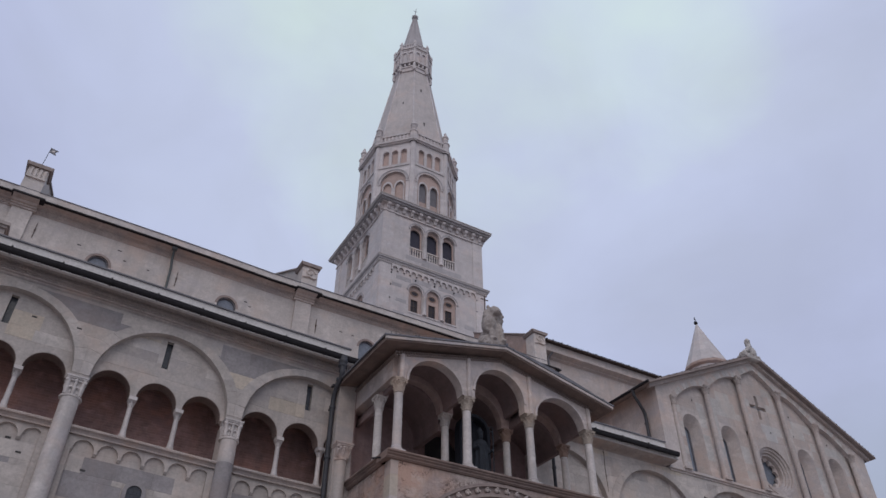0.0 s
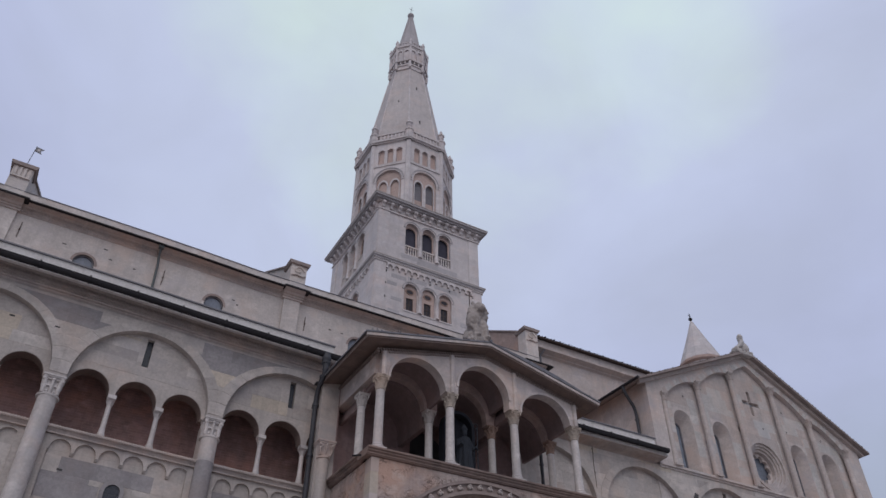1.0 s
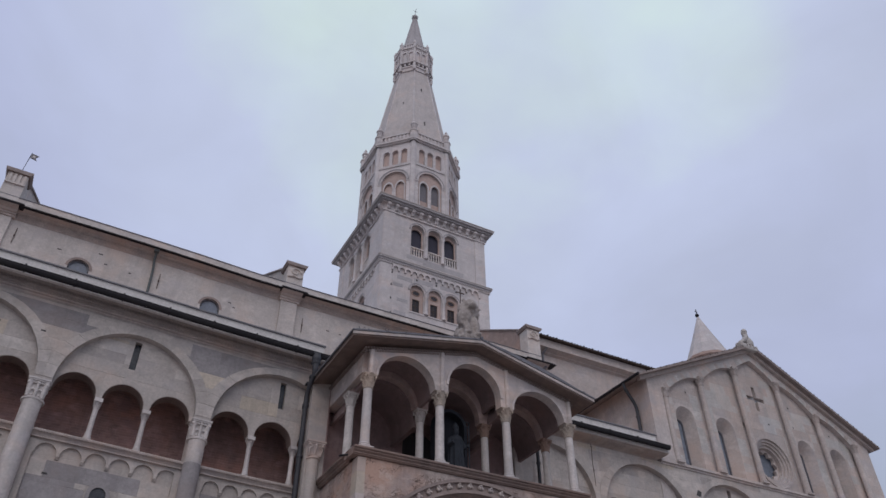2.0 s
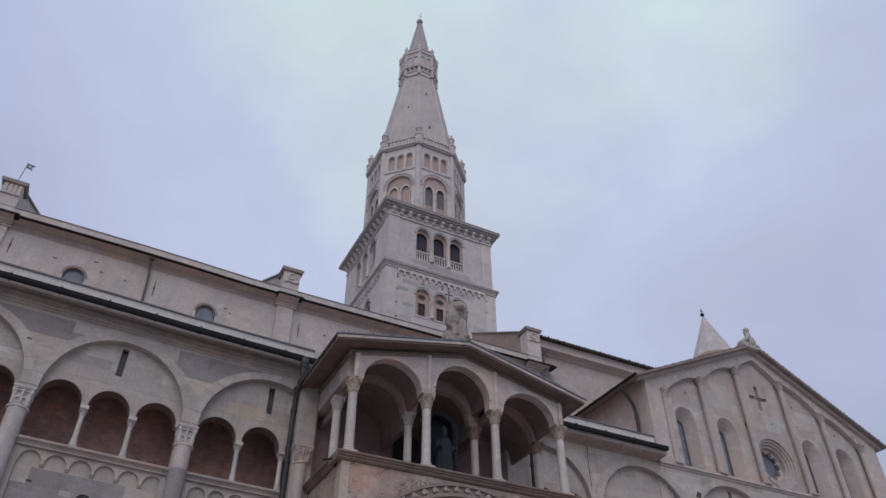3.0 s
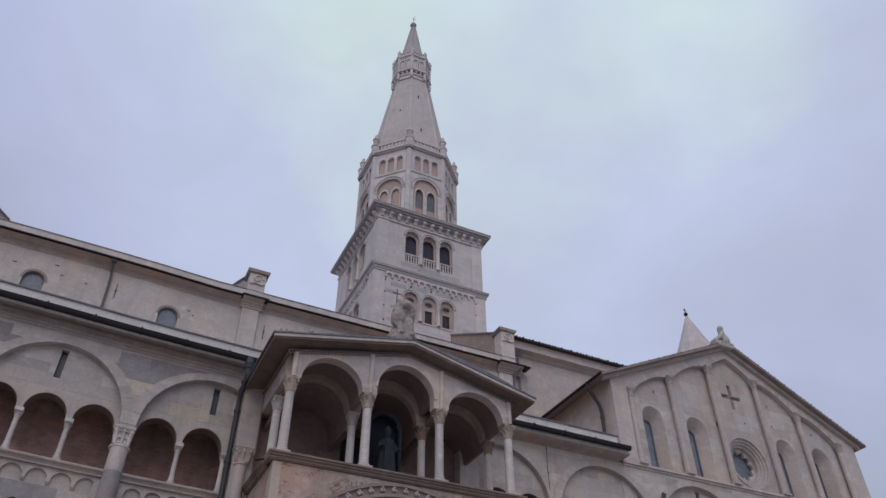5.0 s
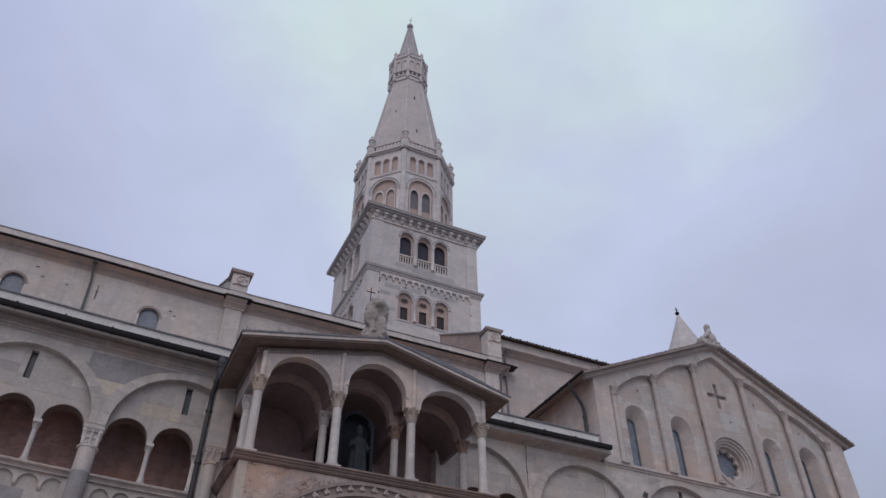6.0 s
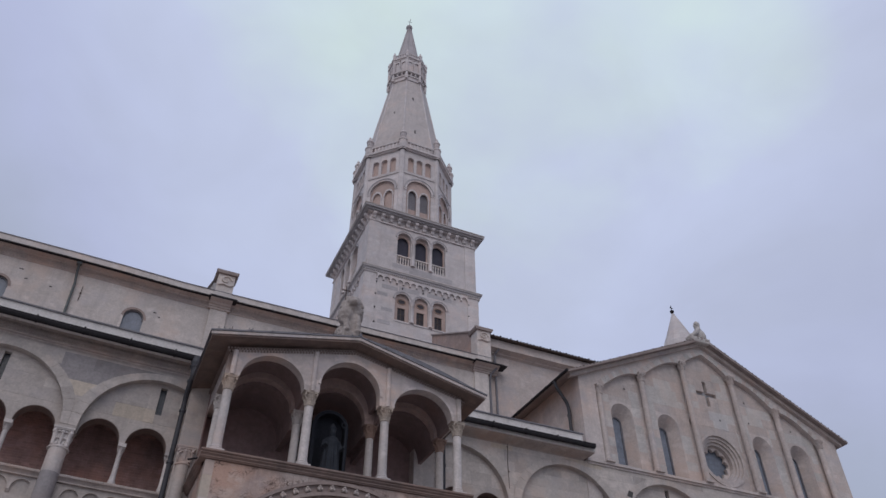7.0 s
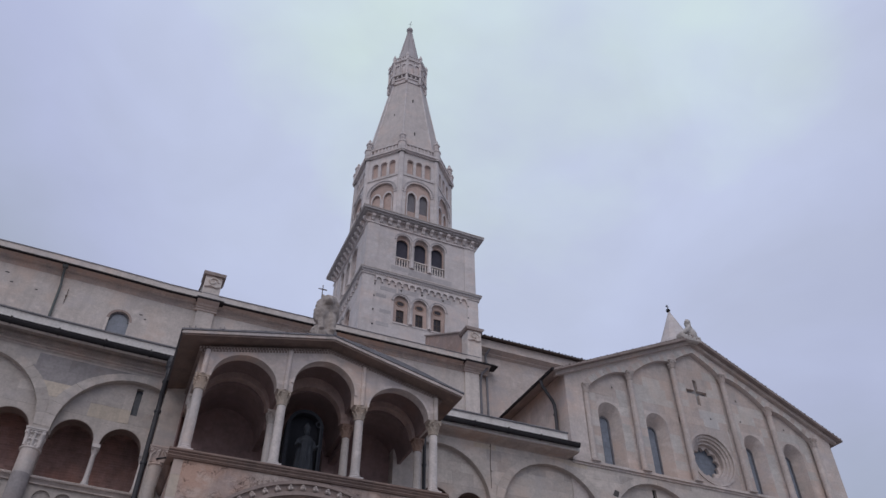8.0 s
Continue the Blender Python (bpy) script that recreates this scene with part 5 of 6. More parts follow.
def carved(name, shape, mat, label, category, voxel=0.035, rough=0.03, lumps=0.12):
    """Lumps fused into one weathered carving."""
    ob = new(name, shape.mesh(name, mat, True))
    fuse = ob.modifiers.new("fuse", "REMESH")
    fuse.mode, fuse.voxel_size, fuse.use_smooth_shade = "VOXEL", voxel, True
    tex = bpy.data.textures.new(name, "CLOUDS")
    tex.noise_scale = lumps
    wear = ob.modifiers.new("wear", "DISPLACE")
    wear.texture, wear.strength, wear.mid_level = tex, rough, 0.5
    return tagged(ob, label, category)


# seated stone lion on the porch gable
lx, ly, lz = 11.72, 16.95, 13.78
li = Shape().box(lx - 0.3, lx + 0.3, ly - 0.4, ly + 0.5, lz, lz + 0.3)
li.blob(lx, ly + 0.2, lz + 0.6, 0.3, 0.38, 0.36).blob(lx, ly, lz + 0.85, 0.27, 0.3, 0.5).blob(lx, ly - 0.06, lz + 1.25, 0.33, 0.3, 0.34)
li.blob(lx, ly - 0.2, lz + 1.42, 0.22, 0.24, 0.24).blob(lx - 0.02, ly - 0.4, lz + 1.34, 0.13, 0.14, 0.12).blob(lx - 0.17, ly - 0.12, lz + 1.64, 0.07, 0.06, 0.08).blob(lx + 0.17, ly - 0.12, lz + 1.64, 0.07, 0.06, 0.08)
for sx in (-1, 1):
    li.tube([(lx + sx * 0.17, ly - 0.2, lz + 1.0), (lx + sx * 0.18, ly - 0.28, lz + 0.6), (lx + sx * 0.17, ly - 0.3, lz + 0.28)], 0.095, 10)
    li.blob(lx + sx * 0.17, ly - 0.36, lz + 0.32, 0.11, 0.14, 0.08).blob(lx + sx * 0.26, ly + 0.05, lz + 0.42, 0.14, 0.28, 0.2)
for k in range(16):
    a = 2 * math.pi * k / 16
    li.blob(lx + 0.3 * math.cos(a), ly - 0.14 - 0.05 * math.sin(2 * a), lz + 1.25 + 0.32 * math.sin(a), 0.09, 0.1, 0.09, 8, 6)
li.blob(lx, ly - 0.12, lz + 0.55, 0.24, 0.2, 0.42).blob(lx - 0.06, ly - 0.14, lz + 0.2, 0.34, 0.3, 0.2)
li.blob(lx - 0.2, ly - 0.15, lz + 0.95, 0.22, 0.26, 0.34).blob(lx + 0.24, ly + 0.1, lz + 1.2, 0.2, 0.3, 0.36).blob(lx + 0.1, ly - 0.1, lz + 1.55, 0.2, 0.22, 0.16)
carved("stone_lion", li, LION, "weathered seated stone lion on the porch gable", "statue", 0.03, 0.07, 0.1)

# small carved figure on the transept gable
gx, gy, gz = 29.03, 19.98, 20.2
fi = Shape().box(gx - 0.5, gx + 0.5, gy - 0.25, gy + 0.35, gz - 0.1, gz + 0.18)
fi.blob(gx + 0.22, gy, gz + 0.4, 0.26, 0.24, 0.34).tube([(gx + 0.2, gy, gz + 0.55), (gx + 0.16, gy, gz + 0.85), (gx + 0.14, gy, gz + 0.98)], 0.14, 10).blob(gx + 0.12, gy - 0.03, gz + 1.05, 0.15, 0.14, 0.15)
fi.tube([(gx + 0.12, gy - 0.1, gz + 0.75), (gx - 0.2, gy - 0.14, gz + 0.42), (gx - 0.5, gy - 0.1, gz + 0.2)], 0.1, 8).tube([(gx + 0.1, gy + 0.1, gz + 0.4), (gx - 0.3, gy + 0.05, gz + 0.25), (gx - 0.55, gy, gz + 0.12)], 0.13, 8)
fi.tube([(gx + 0.3, gy, gz + 0.7), (gx + 0.42, gy, gz + 0.45), (gx + 0.46, gy, gz + 0.15)], 0.11, 8)
carved("gable_carving", fi, PALE_BLOCK, "small weathered white stone carving on the gable top", "statue", 0.035, 0.08, 0.1)

# dark bronze statue with a crook in the loggia, in its arched shell
bx, by = 11.82, 17.95
st = Shape(Matrix.Translation((bx, by, 9.89)) @ Matrix.Diagonal((0.9, 0.9, 0.86, 1)) @ Matrix.Translation((-bx, -by, -9.89))).lathe(bx, by, [(0.3, 9.89), (0.29, 10.1), (0.24, 10.6), (0.22, 11.1), (0.25, 11.35), (0.2, 11.5), (0.07, 11.56)], 20)
st.blob(bx, by - 0.02, 11.67, 0.1, 0.11, 0.14).lathe(bx, by, [(0.1, 11.74), (0.13, 11.86), (0.02, 12.06)], 10)
st.tube([(bx + 0.22, by, 11.42), (bx + 0.32, by - 0.08, 11.12), (bx + 0.36, by - 0.2, 11.2)], 0.065).tube([(bx - 0.22, by, 11.42), (bx - 0.3, by - 0.1, 11.15), (bx - 0.22, by - 0.28, 11.2)], 0.065)
for k in range(9):
    a = math.pi * (k - 4) / 5 - math.pi / 2
    st.tube([(bx + 0.22 * math.cos(a), by + 0.22 * math.sin(a), 11.2), (bx + 0.27 * math.cos(a), by + 0.27 * math.sin(a), 10.6), (bx + 0.3 * math.cos(a), by + 0.3 * math.sin(a), 10.05)], 0.028, 6)
st.tube([(bx + 0.38, by - 0.22, 9.89), (bx + 0.38, by - 0.22, 11.9)] + [(bx + 0.38 - 0.07 + 0.09 * math.cos(a), by - 0.22, 11.95 + 0.1 * math.sin(a)) for a in (0, 0.9, 1.7, 2.6, 3.5, 4.4, 5.2)], 0.022, 8)
carved("bronze_statue", st, BRONZE, "dark bronze statue with a crook standing in the loggia", "statue", 0.022, 0.008)
shell = thing("statue_shell", "dark arched bronze shell behind the statue", "niche")
part("frame", Shape().ring(bx, 11.75, 0.44, 0.54, 18.2, 18.5, n=24), SHELL, shell)
part("back", Shape().strip([(bx - 0.54 + 0.045 * k, 9.89) for k in range(25)], [(bx - 0.54 + 0.045 * k, 11.75 + math.sqrt(max(0.0, 0.54 ** 2 - (0.54 - 0.045 * k) ** 2))) for k in range(25)], 18.5, 18.54), SHELL, shell)
for sx in (-1, 1):
    xa, xb = sorted((bx + sx * 0.44, bx + sx * 0.54))
    part("side", Shape().box(xa, xb, 18.2, 18.5, 9.89, 11.75), SHELL, shell)

# rain pipes
pipe = thing("rain_pipe", "dark rain pipe with swan neck beside the porch", "rain pipe", "rain pipes")
hd = part("head", Shape().lathe(7.78, 19.5, [(0.075, 13.2), (0.095, 13.25), (0.085, 13.3), (0.125, 13.5), (0.125, 13.55), (0.145, 13.58), (0.145, 13.65), (0.125, 13.68), (0.125, 13.8)], 14), PIPE, pipe, "cast iron hopper head", True)
for k in range(10):
    a = 2 * math.pi * k / 10
    part("boss", Shape().blob(7.78 + 0.122 * math.cos(a), 19.5 + 0.122 * math.sin(a), 13.46, 0.03, 0.03, 0.045, 6, 5), PIPE, hd, smooth=True)
part("stem", Shape().tube([(7.78, 19.5, 13.25), (7.77, 19.52, 13.1), (7.75, 19.82, 12.78), (7.76, 19.95, 12.55), (7.76, 19.98, 12.3), (7.76, 19.98, 0.0)], 0.075, 12), PIPE, pipe, smooth=True)
for z in (13.0, 12.2, 10.6, 8.4, 5.5):
    part("clamp", Shape().lathe(7.76, 19.98 if z < 13 else 19.62, [(0.1, z), (0.1, z + 0.07)], 12).box(7.72, 7.8, 20.0, 20.2, z + 0.01, z + 0.06), PIPE, pipe)
pipe = thing("rain_pipe", "dark rain pipe on the aisle wall behind the porch", "rain pipe", "rain pipes")
part("stem", Shape().tube([(16.3, 20.06, 13.6), (16.3, 20.06, 0.0)], 0.06, 12), PIPE, pipe, smooth=True)
for z in (12.1, 10.5, 8.0):
    part("clamp", Shape().lathe(16.3, 20.06, [(0.08, z), (0.08, z + 0.06)], 12), PIPE, pipe)
pipe = thing("rain_pipe", "greenish copper rain pipe on the nave wall", "rain pipe", "rain pipes")
part("head", Shape().box(2.64, 2.84, 26.88, 27.06, 21.16, 21.36), COPPER, pipe)
part("stem", Shape().tube([(2.74, 26.98, 21.25), (2.76, 27.12, 20.85), (2.82, 27.2, 20.4), (2.9, 27.2, 17.2)], 0.052), COPPER, pipe)
pipe = thing("rain_pipe", "grey rain pipe at the nave corner", "rain pipe", "rain pipes")
part("stem", Shape().tube([(22.35, 26.9, 21.0), (22.1, 27.1, 20.7), (22.08, 27.22, 20.3), (22.12, 27.22, 15.0)], 0.06), LEAD, pipe)
pipe = thing("rain_pipe", "grey rain pipe at the choir corner", "rain pipe", "rain pipes")
part("stem", Shape().tube([(22.55, 26.95, 22.2), (22.4, 27.2, 21.9), (22.45, 27.25, 21.2), (22.48, 27.25, 15.0)], 0.055), LEAD, pipe)
pipe = thing("rain_pipe", "dark rain pipe with swan neck on the transept side", "rain pipe", "rain pipes")
part("stem", Shape().tube([(21.52, 20.75, 16.95), (21.54, 20.75, 16.72), (21.62, 20.76, 16.56), (21.98, 20.8, 16.12), (22.07, 20.82, 15.95), (22.1, 20.82, 15.7), (22.1, 20.84, 14.0)], 0.07, 10), PIPE, pipe, smooth=True)
for z in (15.5, 14.6):
    part("clamp", Shape().lathe(22.1, 20.84, [(0.09, z), (0.09, z + 0.06)], 12), PIPE, pipe)

# thin cable down the aisle wall
cab = thing("lightning_cable", "thin dark cable running down the pale aisle wall", "cable")
part("wire", Shape().tube([(18.84, F - 0.012, 13.66), (18.85, F - 0.015, 13.2), (18.82, F - 0.012, 12.7), (18.83, F - 0.015, 12.1), (18.83, F - 0.012, 11.8)], 0.012, 6), RUST, cab)
for z in (13.3, 12.4):
    part("clip", Shape().box(18.81, 18.87, F - 0.03, F + 0.01, z, z + 0.03), RUST, cab)

# engaged column beside the porch
ec = thing("wall_column", "half column with carved capital on the porch pier", "column")
part("shaft", Shape().lathe(8.09, 19.74, [(0.185, 0), (0.175, 10.5)], 20), STONE, ec, smooth=True)
wc = Shape().lathe(8.09, 19.74, [(0.18, 10.48), (0.21, 10.5), (0.21, 10.54), (0.19, 10.56)], 20)
wc.lathe(8.09, 19.74, [(0.25, 10.56), (0.27, 10.7), (0.34, 10.9)], 4, spin=45)
for k in range(3):
    wc.tube([(7.92 + 0.17 * k, 19.57, 10.6), (7.9 + 0.19 * k, 19.52, 10.74), (7.98 + 0.11 * k, 19.49, 10.84)], 0.03, 6)
    wc.blob(7.9 + 0.19 * k, 19.5, 10.85, 0.05, 0.05, 0.05, 8, 6)
wc.box(7.83, 8.35, 19.48, 20.0, 10.9, 10.95).box(7.81, 8.37, 19.46, 20.0, 10.95, 11.0)
part("capital", wc, EAVE, ec, "square worn capital with carved leaves")

# short iron rod at the corner of the porch ledge
rod = thing("iron_rod", "short dark iron rod on the porch ledge corner", "rod")
part("stem", Shape().tube([(8.0, 17.35, 9.72), (8.28, 17.32, 9.8)], 0.025, 8), GUTTER, rod)

# iron cross and flag on the roof
cr = thing("iron_cross", "thin dark iron cross on the porch gable", "cross")
part("stem", Shape().box(11.52, 11.545, 16.99, 17.015, 13.75, 15.97), RUST, cr)
part("arm", Shape().box(11.405, 11.66, 16.99, 17.015, 15.81, 15.836), RUST, cr)
for x, z in ((11.405, 15.823), (11.66, 15.823), (11.532, 15.97)):
    part("knob", Shape().blob(x, 17.002, z, 0.02, 0.02, 0.02, 8, 6), RUST, cr)
fl = thing("weather_vane", "small dark metal flag on a thin rod", "weather vane")
part("rod", Shape().tube([(-3.14, 27.3, 22.7), (-3.05, 27.3, 24.5)], 0.014, 6), GUTTER, fl)
flag = part("flag", Shape().prism([(-3.06, 24.22), (-2.78, 24.16), (-2.85, 24.3), (-2.74, 24.43), (-3.05, 24.48)], "y", 27.29, 27.31), LEAD, fl)
part("emblem", Shape().box(-2.98, -2.88, 27.284, 27.316, 24.28, 24.38), WHITE, flag)

# iron anchors and putlog holes on the nave wall
for ax, az in ((9.4, 19.75), (-2.37, 20.28), (3.15, 20.0), (-8.0, 19.8), (16.0, 19.6)):
    an = thing("wall_anchor", "thin rusty iron wall anchor", "wall anchor", "wall anchors")
    part("bar", Shape().box(ax - 0.012, ax + 0.012, NY - 0.035, NY - 0.005, az - 0.36, az + 0.36), RUST, an)
    part("knob", Shape().blob(ax, NY - 0.04, az, 0.035, 0.04, 0.055, 8, 6), RUST, an)
random.seed(7)
for hx, hz, wide in ((-0.8, 20.08, 0.15), (0.68, 20.4, 0.16), (0.99, 20.0, 0.12), (1.96, 19.91, 0.1), (6.08, 19.97, 0.13), (6.3, 19.8, 0.1), (10.55, 19.95, 0.13), (11.15, 19.93, 0.12), (13.4, 19.9, 0.14)):
    part("putlog_hole", Shape().box(hx, hx + wide, NY - 0.004, NY + 0.02, hz, hz + 0.05), DARK, nave)

# round-headed windows low in the aisle wall
for a, b in ((-3.5, 0.63), (0.63, 4.86)):
    wx = (a + b) / 2 + 0.03
    w = thing("small_window", "small round-headed window with dark glass in the lower wall", "window", "small windows")
    part("pane", Shape().ring(wx, 8.72, 0.0, 0.2, F + 0.1, F + 0.112, n=16).box(wx - 0.2, wx + 0.2, F + 0.1, F + 0.112, 7.6, 8.72), SLIT_GLASS, w)
    part("surround", Shape().ring(wx, 8.72, 0.19, 0.29, F + 0.05, F + 0.13, n=20), GREY, w)
    for sx in (-1, 1):
        xa, xb = sorted((wx + sx * 0.19, wx + sx * 0.29))
        part("jamb", Shape().box(xa, xb, F + 0.05, F + 0.13, 7.6, 8.72), GREY, w)

# scattered grey blocks and holes in the tower face
for x0, x1, z0, z1 in ((22.74, 23.75, 37.62, 37.95), (22.32, 23.25, 39.1, 39.45), (22.7, 24.15, 39.9, 40.32), (24.3, 26.2, 40.05, 40.5), (26.9, 29.27, 40.15, 40.55), (22.5, 23.6, 36.3, 36.65), (29.6, 30.6, 37.0, 37.4),
                       (23.6, 25.2, 42.55, 43.0), (25.2, 27.4, 42.3, 42.95), (27.4, 29.4, 42.3, 42.8)):
    part("stone_block", Shape().box(x0, x1, TCY - TH - 0.01 - (LOW if z1 < 41 else 0.0), TCY - TH + 0.02, z0, z1), TOWER_GREY, tower)
for x, z in ((22.12, 40.3), (22.1, 39.05), (22.1, 37.65), (22.14, 36.2), (24.53, 40.24), (26.45, 40.3), (28.45, 40.28), (30.88, 40.36), (30.85, 39.14)):
    part("putlog_hole", Shape().box(x, x + 0.11, TCY - TH - 0.075 - LOW, TCY - TH + 0.02, z, z + 0.13), DARK, tower)
# slits in the spire
for sx, sy, sz, a in ((23.8, 49.8, 66.13, -45), (25.73, 49.35, 69.04, 0), (25.72, 48.32, 62.39, 0)):
    u = Matrix.Translation((sx, sy, 0)) @ Matrix.Rotation(radians(a), 4, "Z")
    part("slit", Shape(u).box(-0.06, 0.06, -0.06, 0.3, sz - 0.25, sz + 0.25), DARK, tower)
# holes in the transept wall
for x, z in ((26.0, 17.6), (26.9, 16.9), (28.7, 17.0), (29.3, 16.7), (31.0, 17.9), (31.9, 17.0), (33.4, 17.0), (24.4, 17.1), (30.95, 16.9), (34.2, 15.2)):
    part("putlog_hole", Shape().box(x, x + 0.07, TF - 0.004, TF + 0.02, z, z + 0.08), DARK, tran)
part("wall_hole", Shape().prism([(23.78, 12.55), (24.0, 12.5), (24.08, 12.72), (23.9, 12.78)], "y", F - 0.012, F + 0.02), DARK, aisle)
# slots left by old scaffolding in the aisle wall
for x, z, y in ((-0.95, 12.68, LUN), (-0.15, 9.0, F + 0.12), (1.38, 8.92, F + 0.12), (-0.48, 9.3, F + 0.12), (0.2, 12.6, F)):
    part("putlog_hole", Shape().box(x, x + 0.13, y - 0.016, y + 0.02, z, z + 0.045), DARK, aisle)

# tile ends along the choir roof
te = Shape()
for i in range(70):
    x = 21.95 + 0.2 * i
    te.tube([(x, CY + 0.04 - 0.02 * math.sin(2.1 * i), 23.05), (x, CY + 0.6, 23.2)], 0.032 + 0.012 * math.sin(3.7 * i), 8)
part("tile_course", te, GUTTER, choir, "row of rounded roof tile ends", kind="stuff")

# ------------------------------------------------------------ masonry: voussoirs and wall blocks
random.seed(11)


def slab(poly, y0, y1):
    return Shape().prism(poly, "y", y0, y1)


# grey and yellowish repairs in the wall: x0, x1, z0, z1
REPAIRS = ((-0.85, 0.1, 13.22, 13.62, 1), (0.05, 1.45, 13.25, 13.62, 1), (0.15, 1.05, 12.85, 13.25, 1), (3.95, 5.2, 13.2, 13.62, 1), (4.4, 6.0, 12.85, 13.35, 1), (4.55, 5.45, 12.1, 12.85, 0),
           (1.4, 3.7, 8.82, 9.4, 1), (0.9, 2.6, 8.2, 8.7, 1), (-3.5, -0.6, 8.0, 9.0, 1), (5.0, 7.5, 8.2, 9.2, 1), (5.75, 6.85, 12.42, 13.1, 2), (5.9, 7.0, 12.0, 12.42, 0), (1.7, 3.75, 12.14, 12.36, 2),
           (-1.7, 0.3, 12.2, 12.45, 1), (-1.4, -0.9, 12.45, 12.8, 0))


def pick(x, z, grey=0.0, warm=0.07):
    for x0, x1, z0, z1, dull in REPAIRS:
        if x0 <= x <= x1 and z0 <= z <= z1:
            return (BLOCK_WARM, GREY, BLOCK_DULL)[dull]
    k = random.random()
    if k < grey + warm:
        return GREY if k < grey else BLOCK_WARM
    return random.choice((BLOCK, BLOCK, BLOCK, BLOCK_PALE, BLOCK_DULL))


GAP = 0.001
RING = 0.34
near_bays = NEAR + EAST[:4]
for a, b in near_bays:
    c, r, _, _ = bay_arcs(a, b)
    n = 17
    for i in range(n):
        a0, a1 = math.pi * i / n + 0.0012, math.pi * (i + 1) / n - 0.0012
        if RISE * math.sin((a0 + a1) / 2) < 0.12:
            continue
        poly = []
        for q, rr in ((a0, 0), (a1, 0), (a1, RING), (a0, RING)):
            poly.append((c + (r + 0.004 + rr) * math.cos(q), min(TOP - 0.02, SPRING + (RISE + 0.004 + rr * 0.62) * math.sin(q))))
        lim = [(min(max(x, a + 0.004), b - 0.004), z) for x, z in poly]
        part("voussoir", slab(lim, F - random.uniform(0.010, 0.016), F + 0.01), BLOCK, aisle)

for (a0, b0), (a1, b1) in zip(near_bays[:-1], near_bays[1:]):
    if abs(b0 - a1) > 0.1:
        continue
    c0, r0, _, _ = bay_arcs(a0, b0)
    c1, r1, _, _ = bay_arcs(a1, b1)

    def left(z):
        k = (z - SPRING) / (RISE + RING * 0.62)
        return c0 + (r0 + RING) * math.sqrt(max(0.0, 1 - k * k)) + GAP

    def right(z):
        k = (z - SPRING) / (RISE + RING * 0.62)
        return c1 - (r1 + RING) * math.sqrt(max(0.0, 1 - k * k)) - GAP

    z = SPRING + 0.55
    while z < TOP - 0.15:
        h = min(random.uniform(0.28, 0.46), TOP - 0.02 - z)
        zs = [z + GAP + (h - 2 * GAP) * k / 4 for k in range(5)]
        if right(zs[0]) - left(zs[0]) > 0.1:
            joints = []
            x = left(zs[-1]) + random.uniform(0.4, 0.9)
            while x < right(zs[-1]) - 0.3:
                if x > left(zs[0]) + 0.1 and x < right(zs[0]) - 0.1:
                    joints.append(x)
                x += random.uniform(0.5, 1.1)
            cuts = [None] + joints + [None]
            for i in range(len(cuts) - 1):
                lo = [(left(q) if cuts[i] is None else cuts[i] + GAP, q) for q in zs]
                hi = [(right(q) if cuts[i + 1] is None else cuts[i + 1] - GAP, q) for q in zs]
                part("stone_block", slab(lo + hi[::-1], F - random.uniform(0.003, 0.007), F + 0.01), pick(sum(q[0] for q in lo + hi) / 10, z + h / 2), aisle)
        z += h

# lunette blocks above the small arches
for a, b in near_bays:
    c, r, _, _ = bay_arcs(a, b)
    sx = slit_x(a) or 99.0
    z = 12.0
    while z < 13.1:
        h = random.uniform(0.3, 0.48)
        z1 = min(z + h, 13.12)
        w = r * math.sqrt(max(0.0, 1 - ((z1 - SPRING) / RISE) ** 2))
        x = c - w - random.uniform(0, 0.3)
        while x < c + w:
            x1 = x + random.uniform(0.7, 1.6)
            xa, xb = max(x, c - r + 0.02), min(x1, c + r - 0.02)
            if z1 > 12.3 and xa < sx + 0.09 < xb and xb > sx + 0.09:
                xa2 = sx + 0.09
                if sx - 0.09 - xa > 0.1:
                    part("stone_block", Shape().box(xa + GAP, sx - 0.09, LUN - 0.01, LUN + 0.01, z + GAP, z1 - GAP), pick((xa + sx) / 2, (z + z1) / 2), aisle)
                xa = xa2
            elif z1 > 12.3 and xa < sx - 0.09 < xb:
                xb = sx - 0.09
            if xb - xa > 0.08:
                part("stone_block", Shape().box(xa + GAP, xb - GAP, LUN - random.uniform(0.003, 0.007), LUN + 0.01, z + GAP, z1 - GAP), pick((xa + xb) / 2, (z + z1) / 2), aisle)
            x = x1
        z = z1

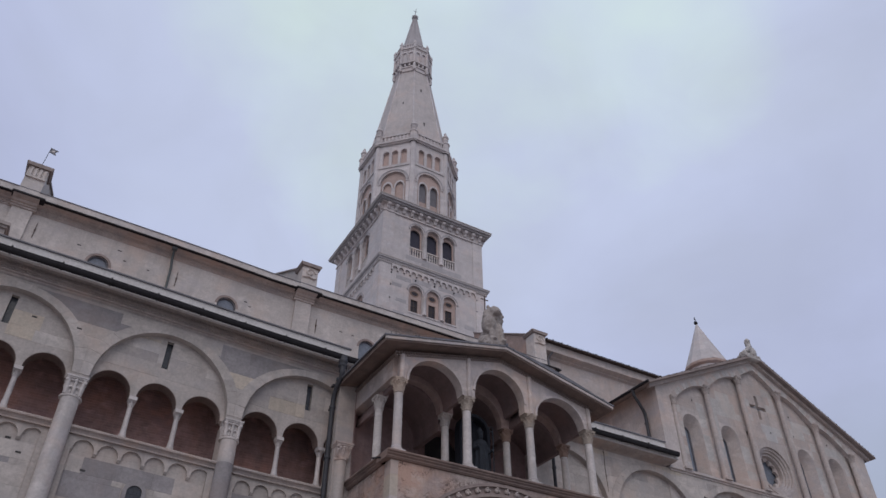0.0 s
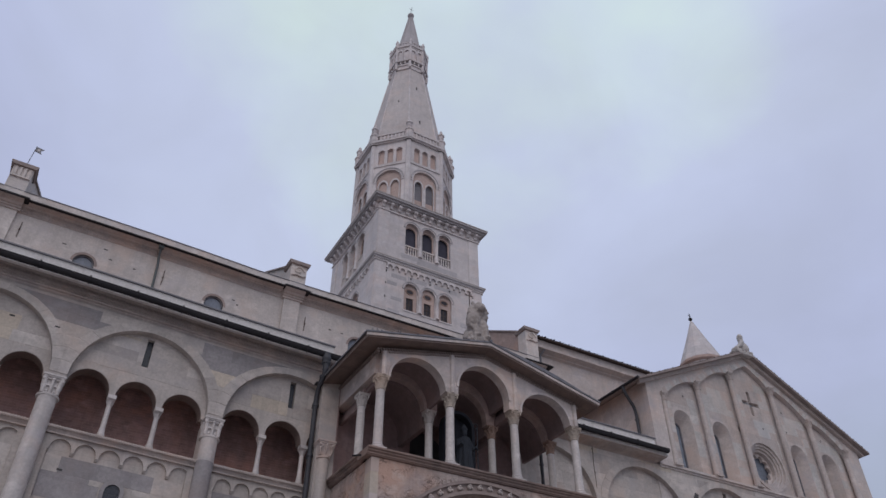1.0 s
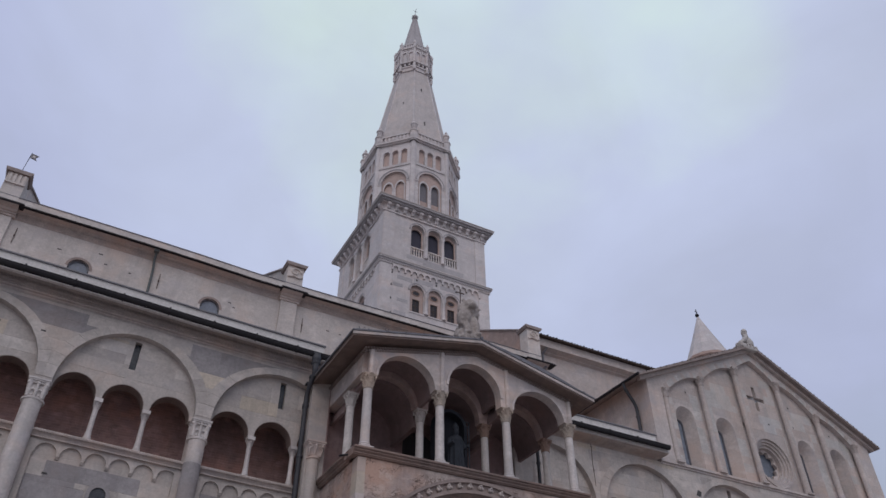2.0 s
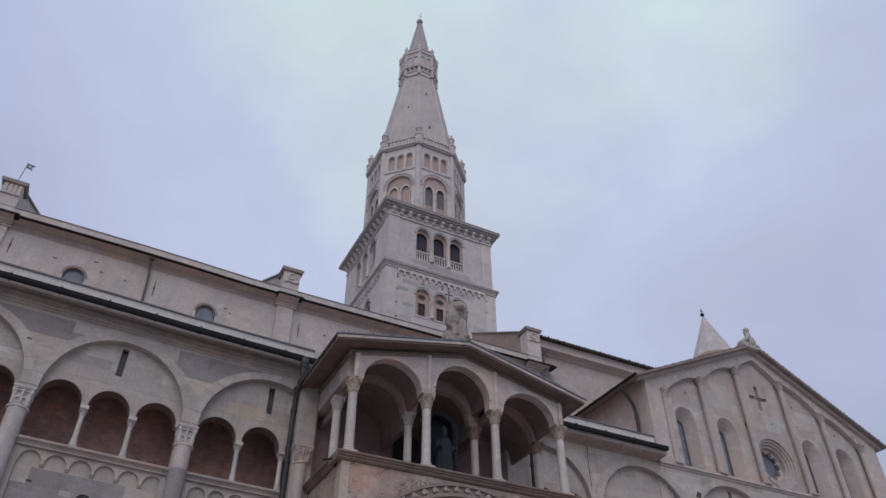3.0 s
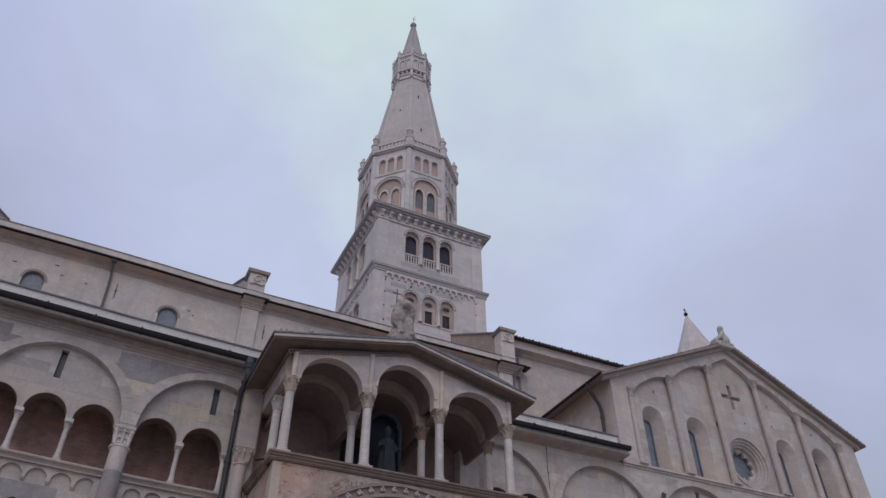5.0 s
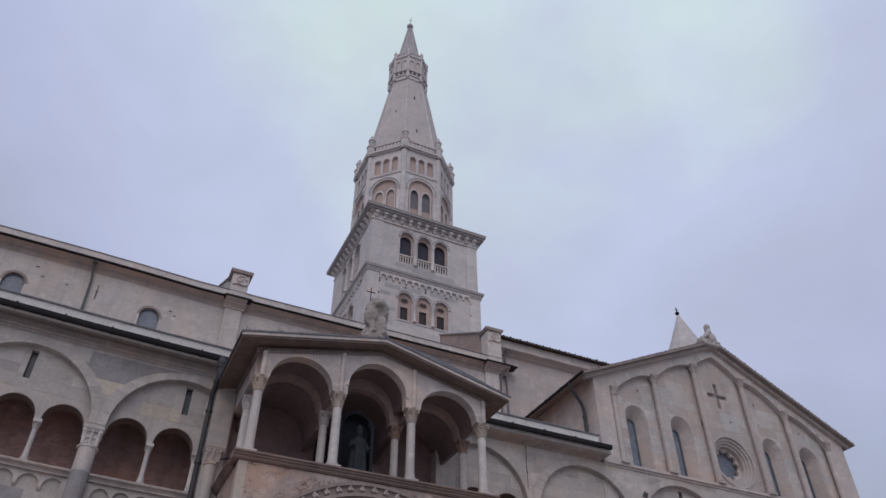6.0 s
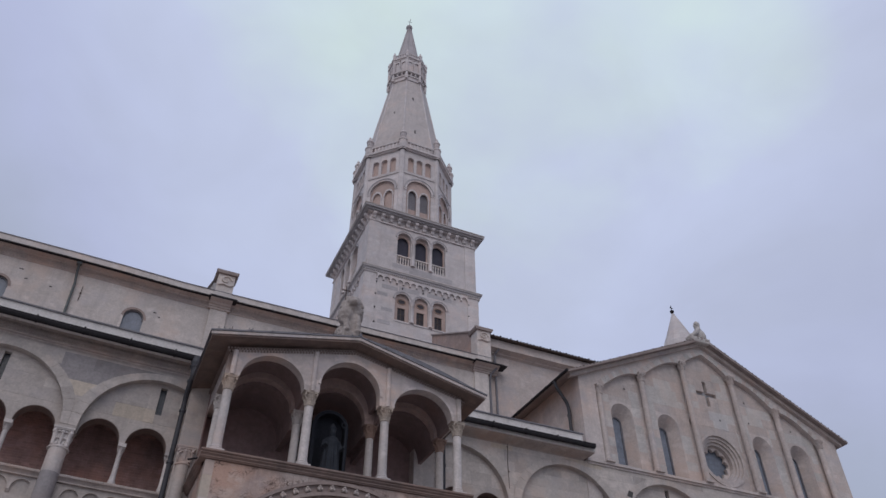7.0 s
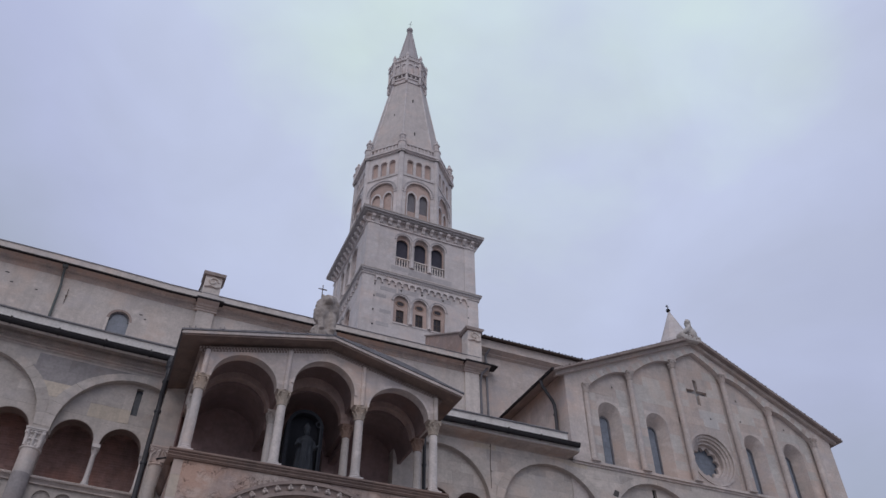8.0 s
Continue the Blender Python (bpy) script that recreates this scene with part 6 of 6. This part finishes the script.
# blocks of the lower wall
for a, b in NEAR:
    for z, h in ((7.4, 0.4), (7.8, 0.42), (8.22, 0.5), (8.72, 0.14), (8.86, 0.42)):
        x = a + 0.39
        while x < b - 0.39:
            x1 = min(x + random.uniform(0.7, 1.5), b - 0.39)
            for joint in (1.4, 3.7):        # ends of the long grey repair
                if z > 8.8 and x < joint - 0.01 < x1:
                    x1 = joint
            if b - 0.39 - x1 < 0.3:
                x1 = b - 0.39
            wx = (a + b) / 2 + 0.03
            spans = [(x, x1)]
            if z < 8.8:
                spans = [(x, min(x1, wx - 0.32)), (max(x, wx + 0.32), x1)]
            for p, q in spans:
                if q - p > 0.08:
                    part("stone_block", Shape().box(p + GAP, q - GAP, F + 0.12 - random.uniform(0.005, 0.012), F + 0.13, z + GAP, z + h - GAP), pick((p + q) / 2, z + h / 2, 0.12), aisle)
            x = x1

# blocks of the transept gable between its columns
random.seed(23)
for i in range(5):
    (xa, za), (xb, zb) = TCOL[i], TCOL[i + 1]
    xa, xb = xa + 0.17, xb - 0.17
    z = 13.66
    while z < min(za, zb) - 0.1:
        h = random.uniform(0.32, 0.46)
        x = xa
        while x < xb - 0.05:
            x1 = x + random.uniform(0.45, 1.0)
            x1 = xb if xb - x1 < 0.3 else x1
            spans = [(x, x1)]
            if i == 2:
                if z < RZ + RR + 0.1 and z + h > RZ - RR - 0.1:
                    spans = [(x, min(x1, RX - RR - 0.08)), (max(x, RX + RR + 0.08), x1)]
                elif z < 18.55 and z + h > 17.25:
                    spans = [(x, min(x1, CX - 0.56)), (max(x, CX + 0.56), x1)]
            elif z < LZ + 0.58:
                wx = LANC[(0, 1, 0, 2, 3)[i]]
                spans = [(x, min(x1, wx - 0.55)), (max(x, wx + 0.55), x1)]
            for p, q in spans:
                if q - p > 0.06:
                    m = ROSY_BLOCK if random.random() < 0.45 else PALE_BLOCK
                    part("stone_block", Shape().box(p + 0.0008, q - 0.0008, TF - random.uniform(0.003, 0.006), TF + 0.01, z + 0.0008, z + h - 0.0008), m, tran)
            x = x1
        z += h

# voussoirs of the rising arches
for i in range(5):
    for k in range(11):
        pts = [rising(i, (k + q) / 11) for q in (0.02, 0.5, 0.98)]
        (xa, za), (xm, zm), (xb, zb) = pts
        d = math.hypot(xb - xa, zb - za)
        nx, nz = -(zb - za) / d * 0.26, (xb - xa) / d * 0.26
        top = [(xb + nx, min(zb + nz, rake(xb + nx) - 0.01)), (xa + nx, min(za + nz, rake(xa + nx) - 0.01))]
        part("voussoir", slab([(xa, za), (xm, zm), (xb, zb)] + top, TF - 0.222 - 0.004 * (k % 3), TF - 0.2), PALE_BLOCK if k % 3 else ROSY_BLOCK, tran)
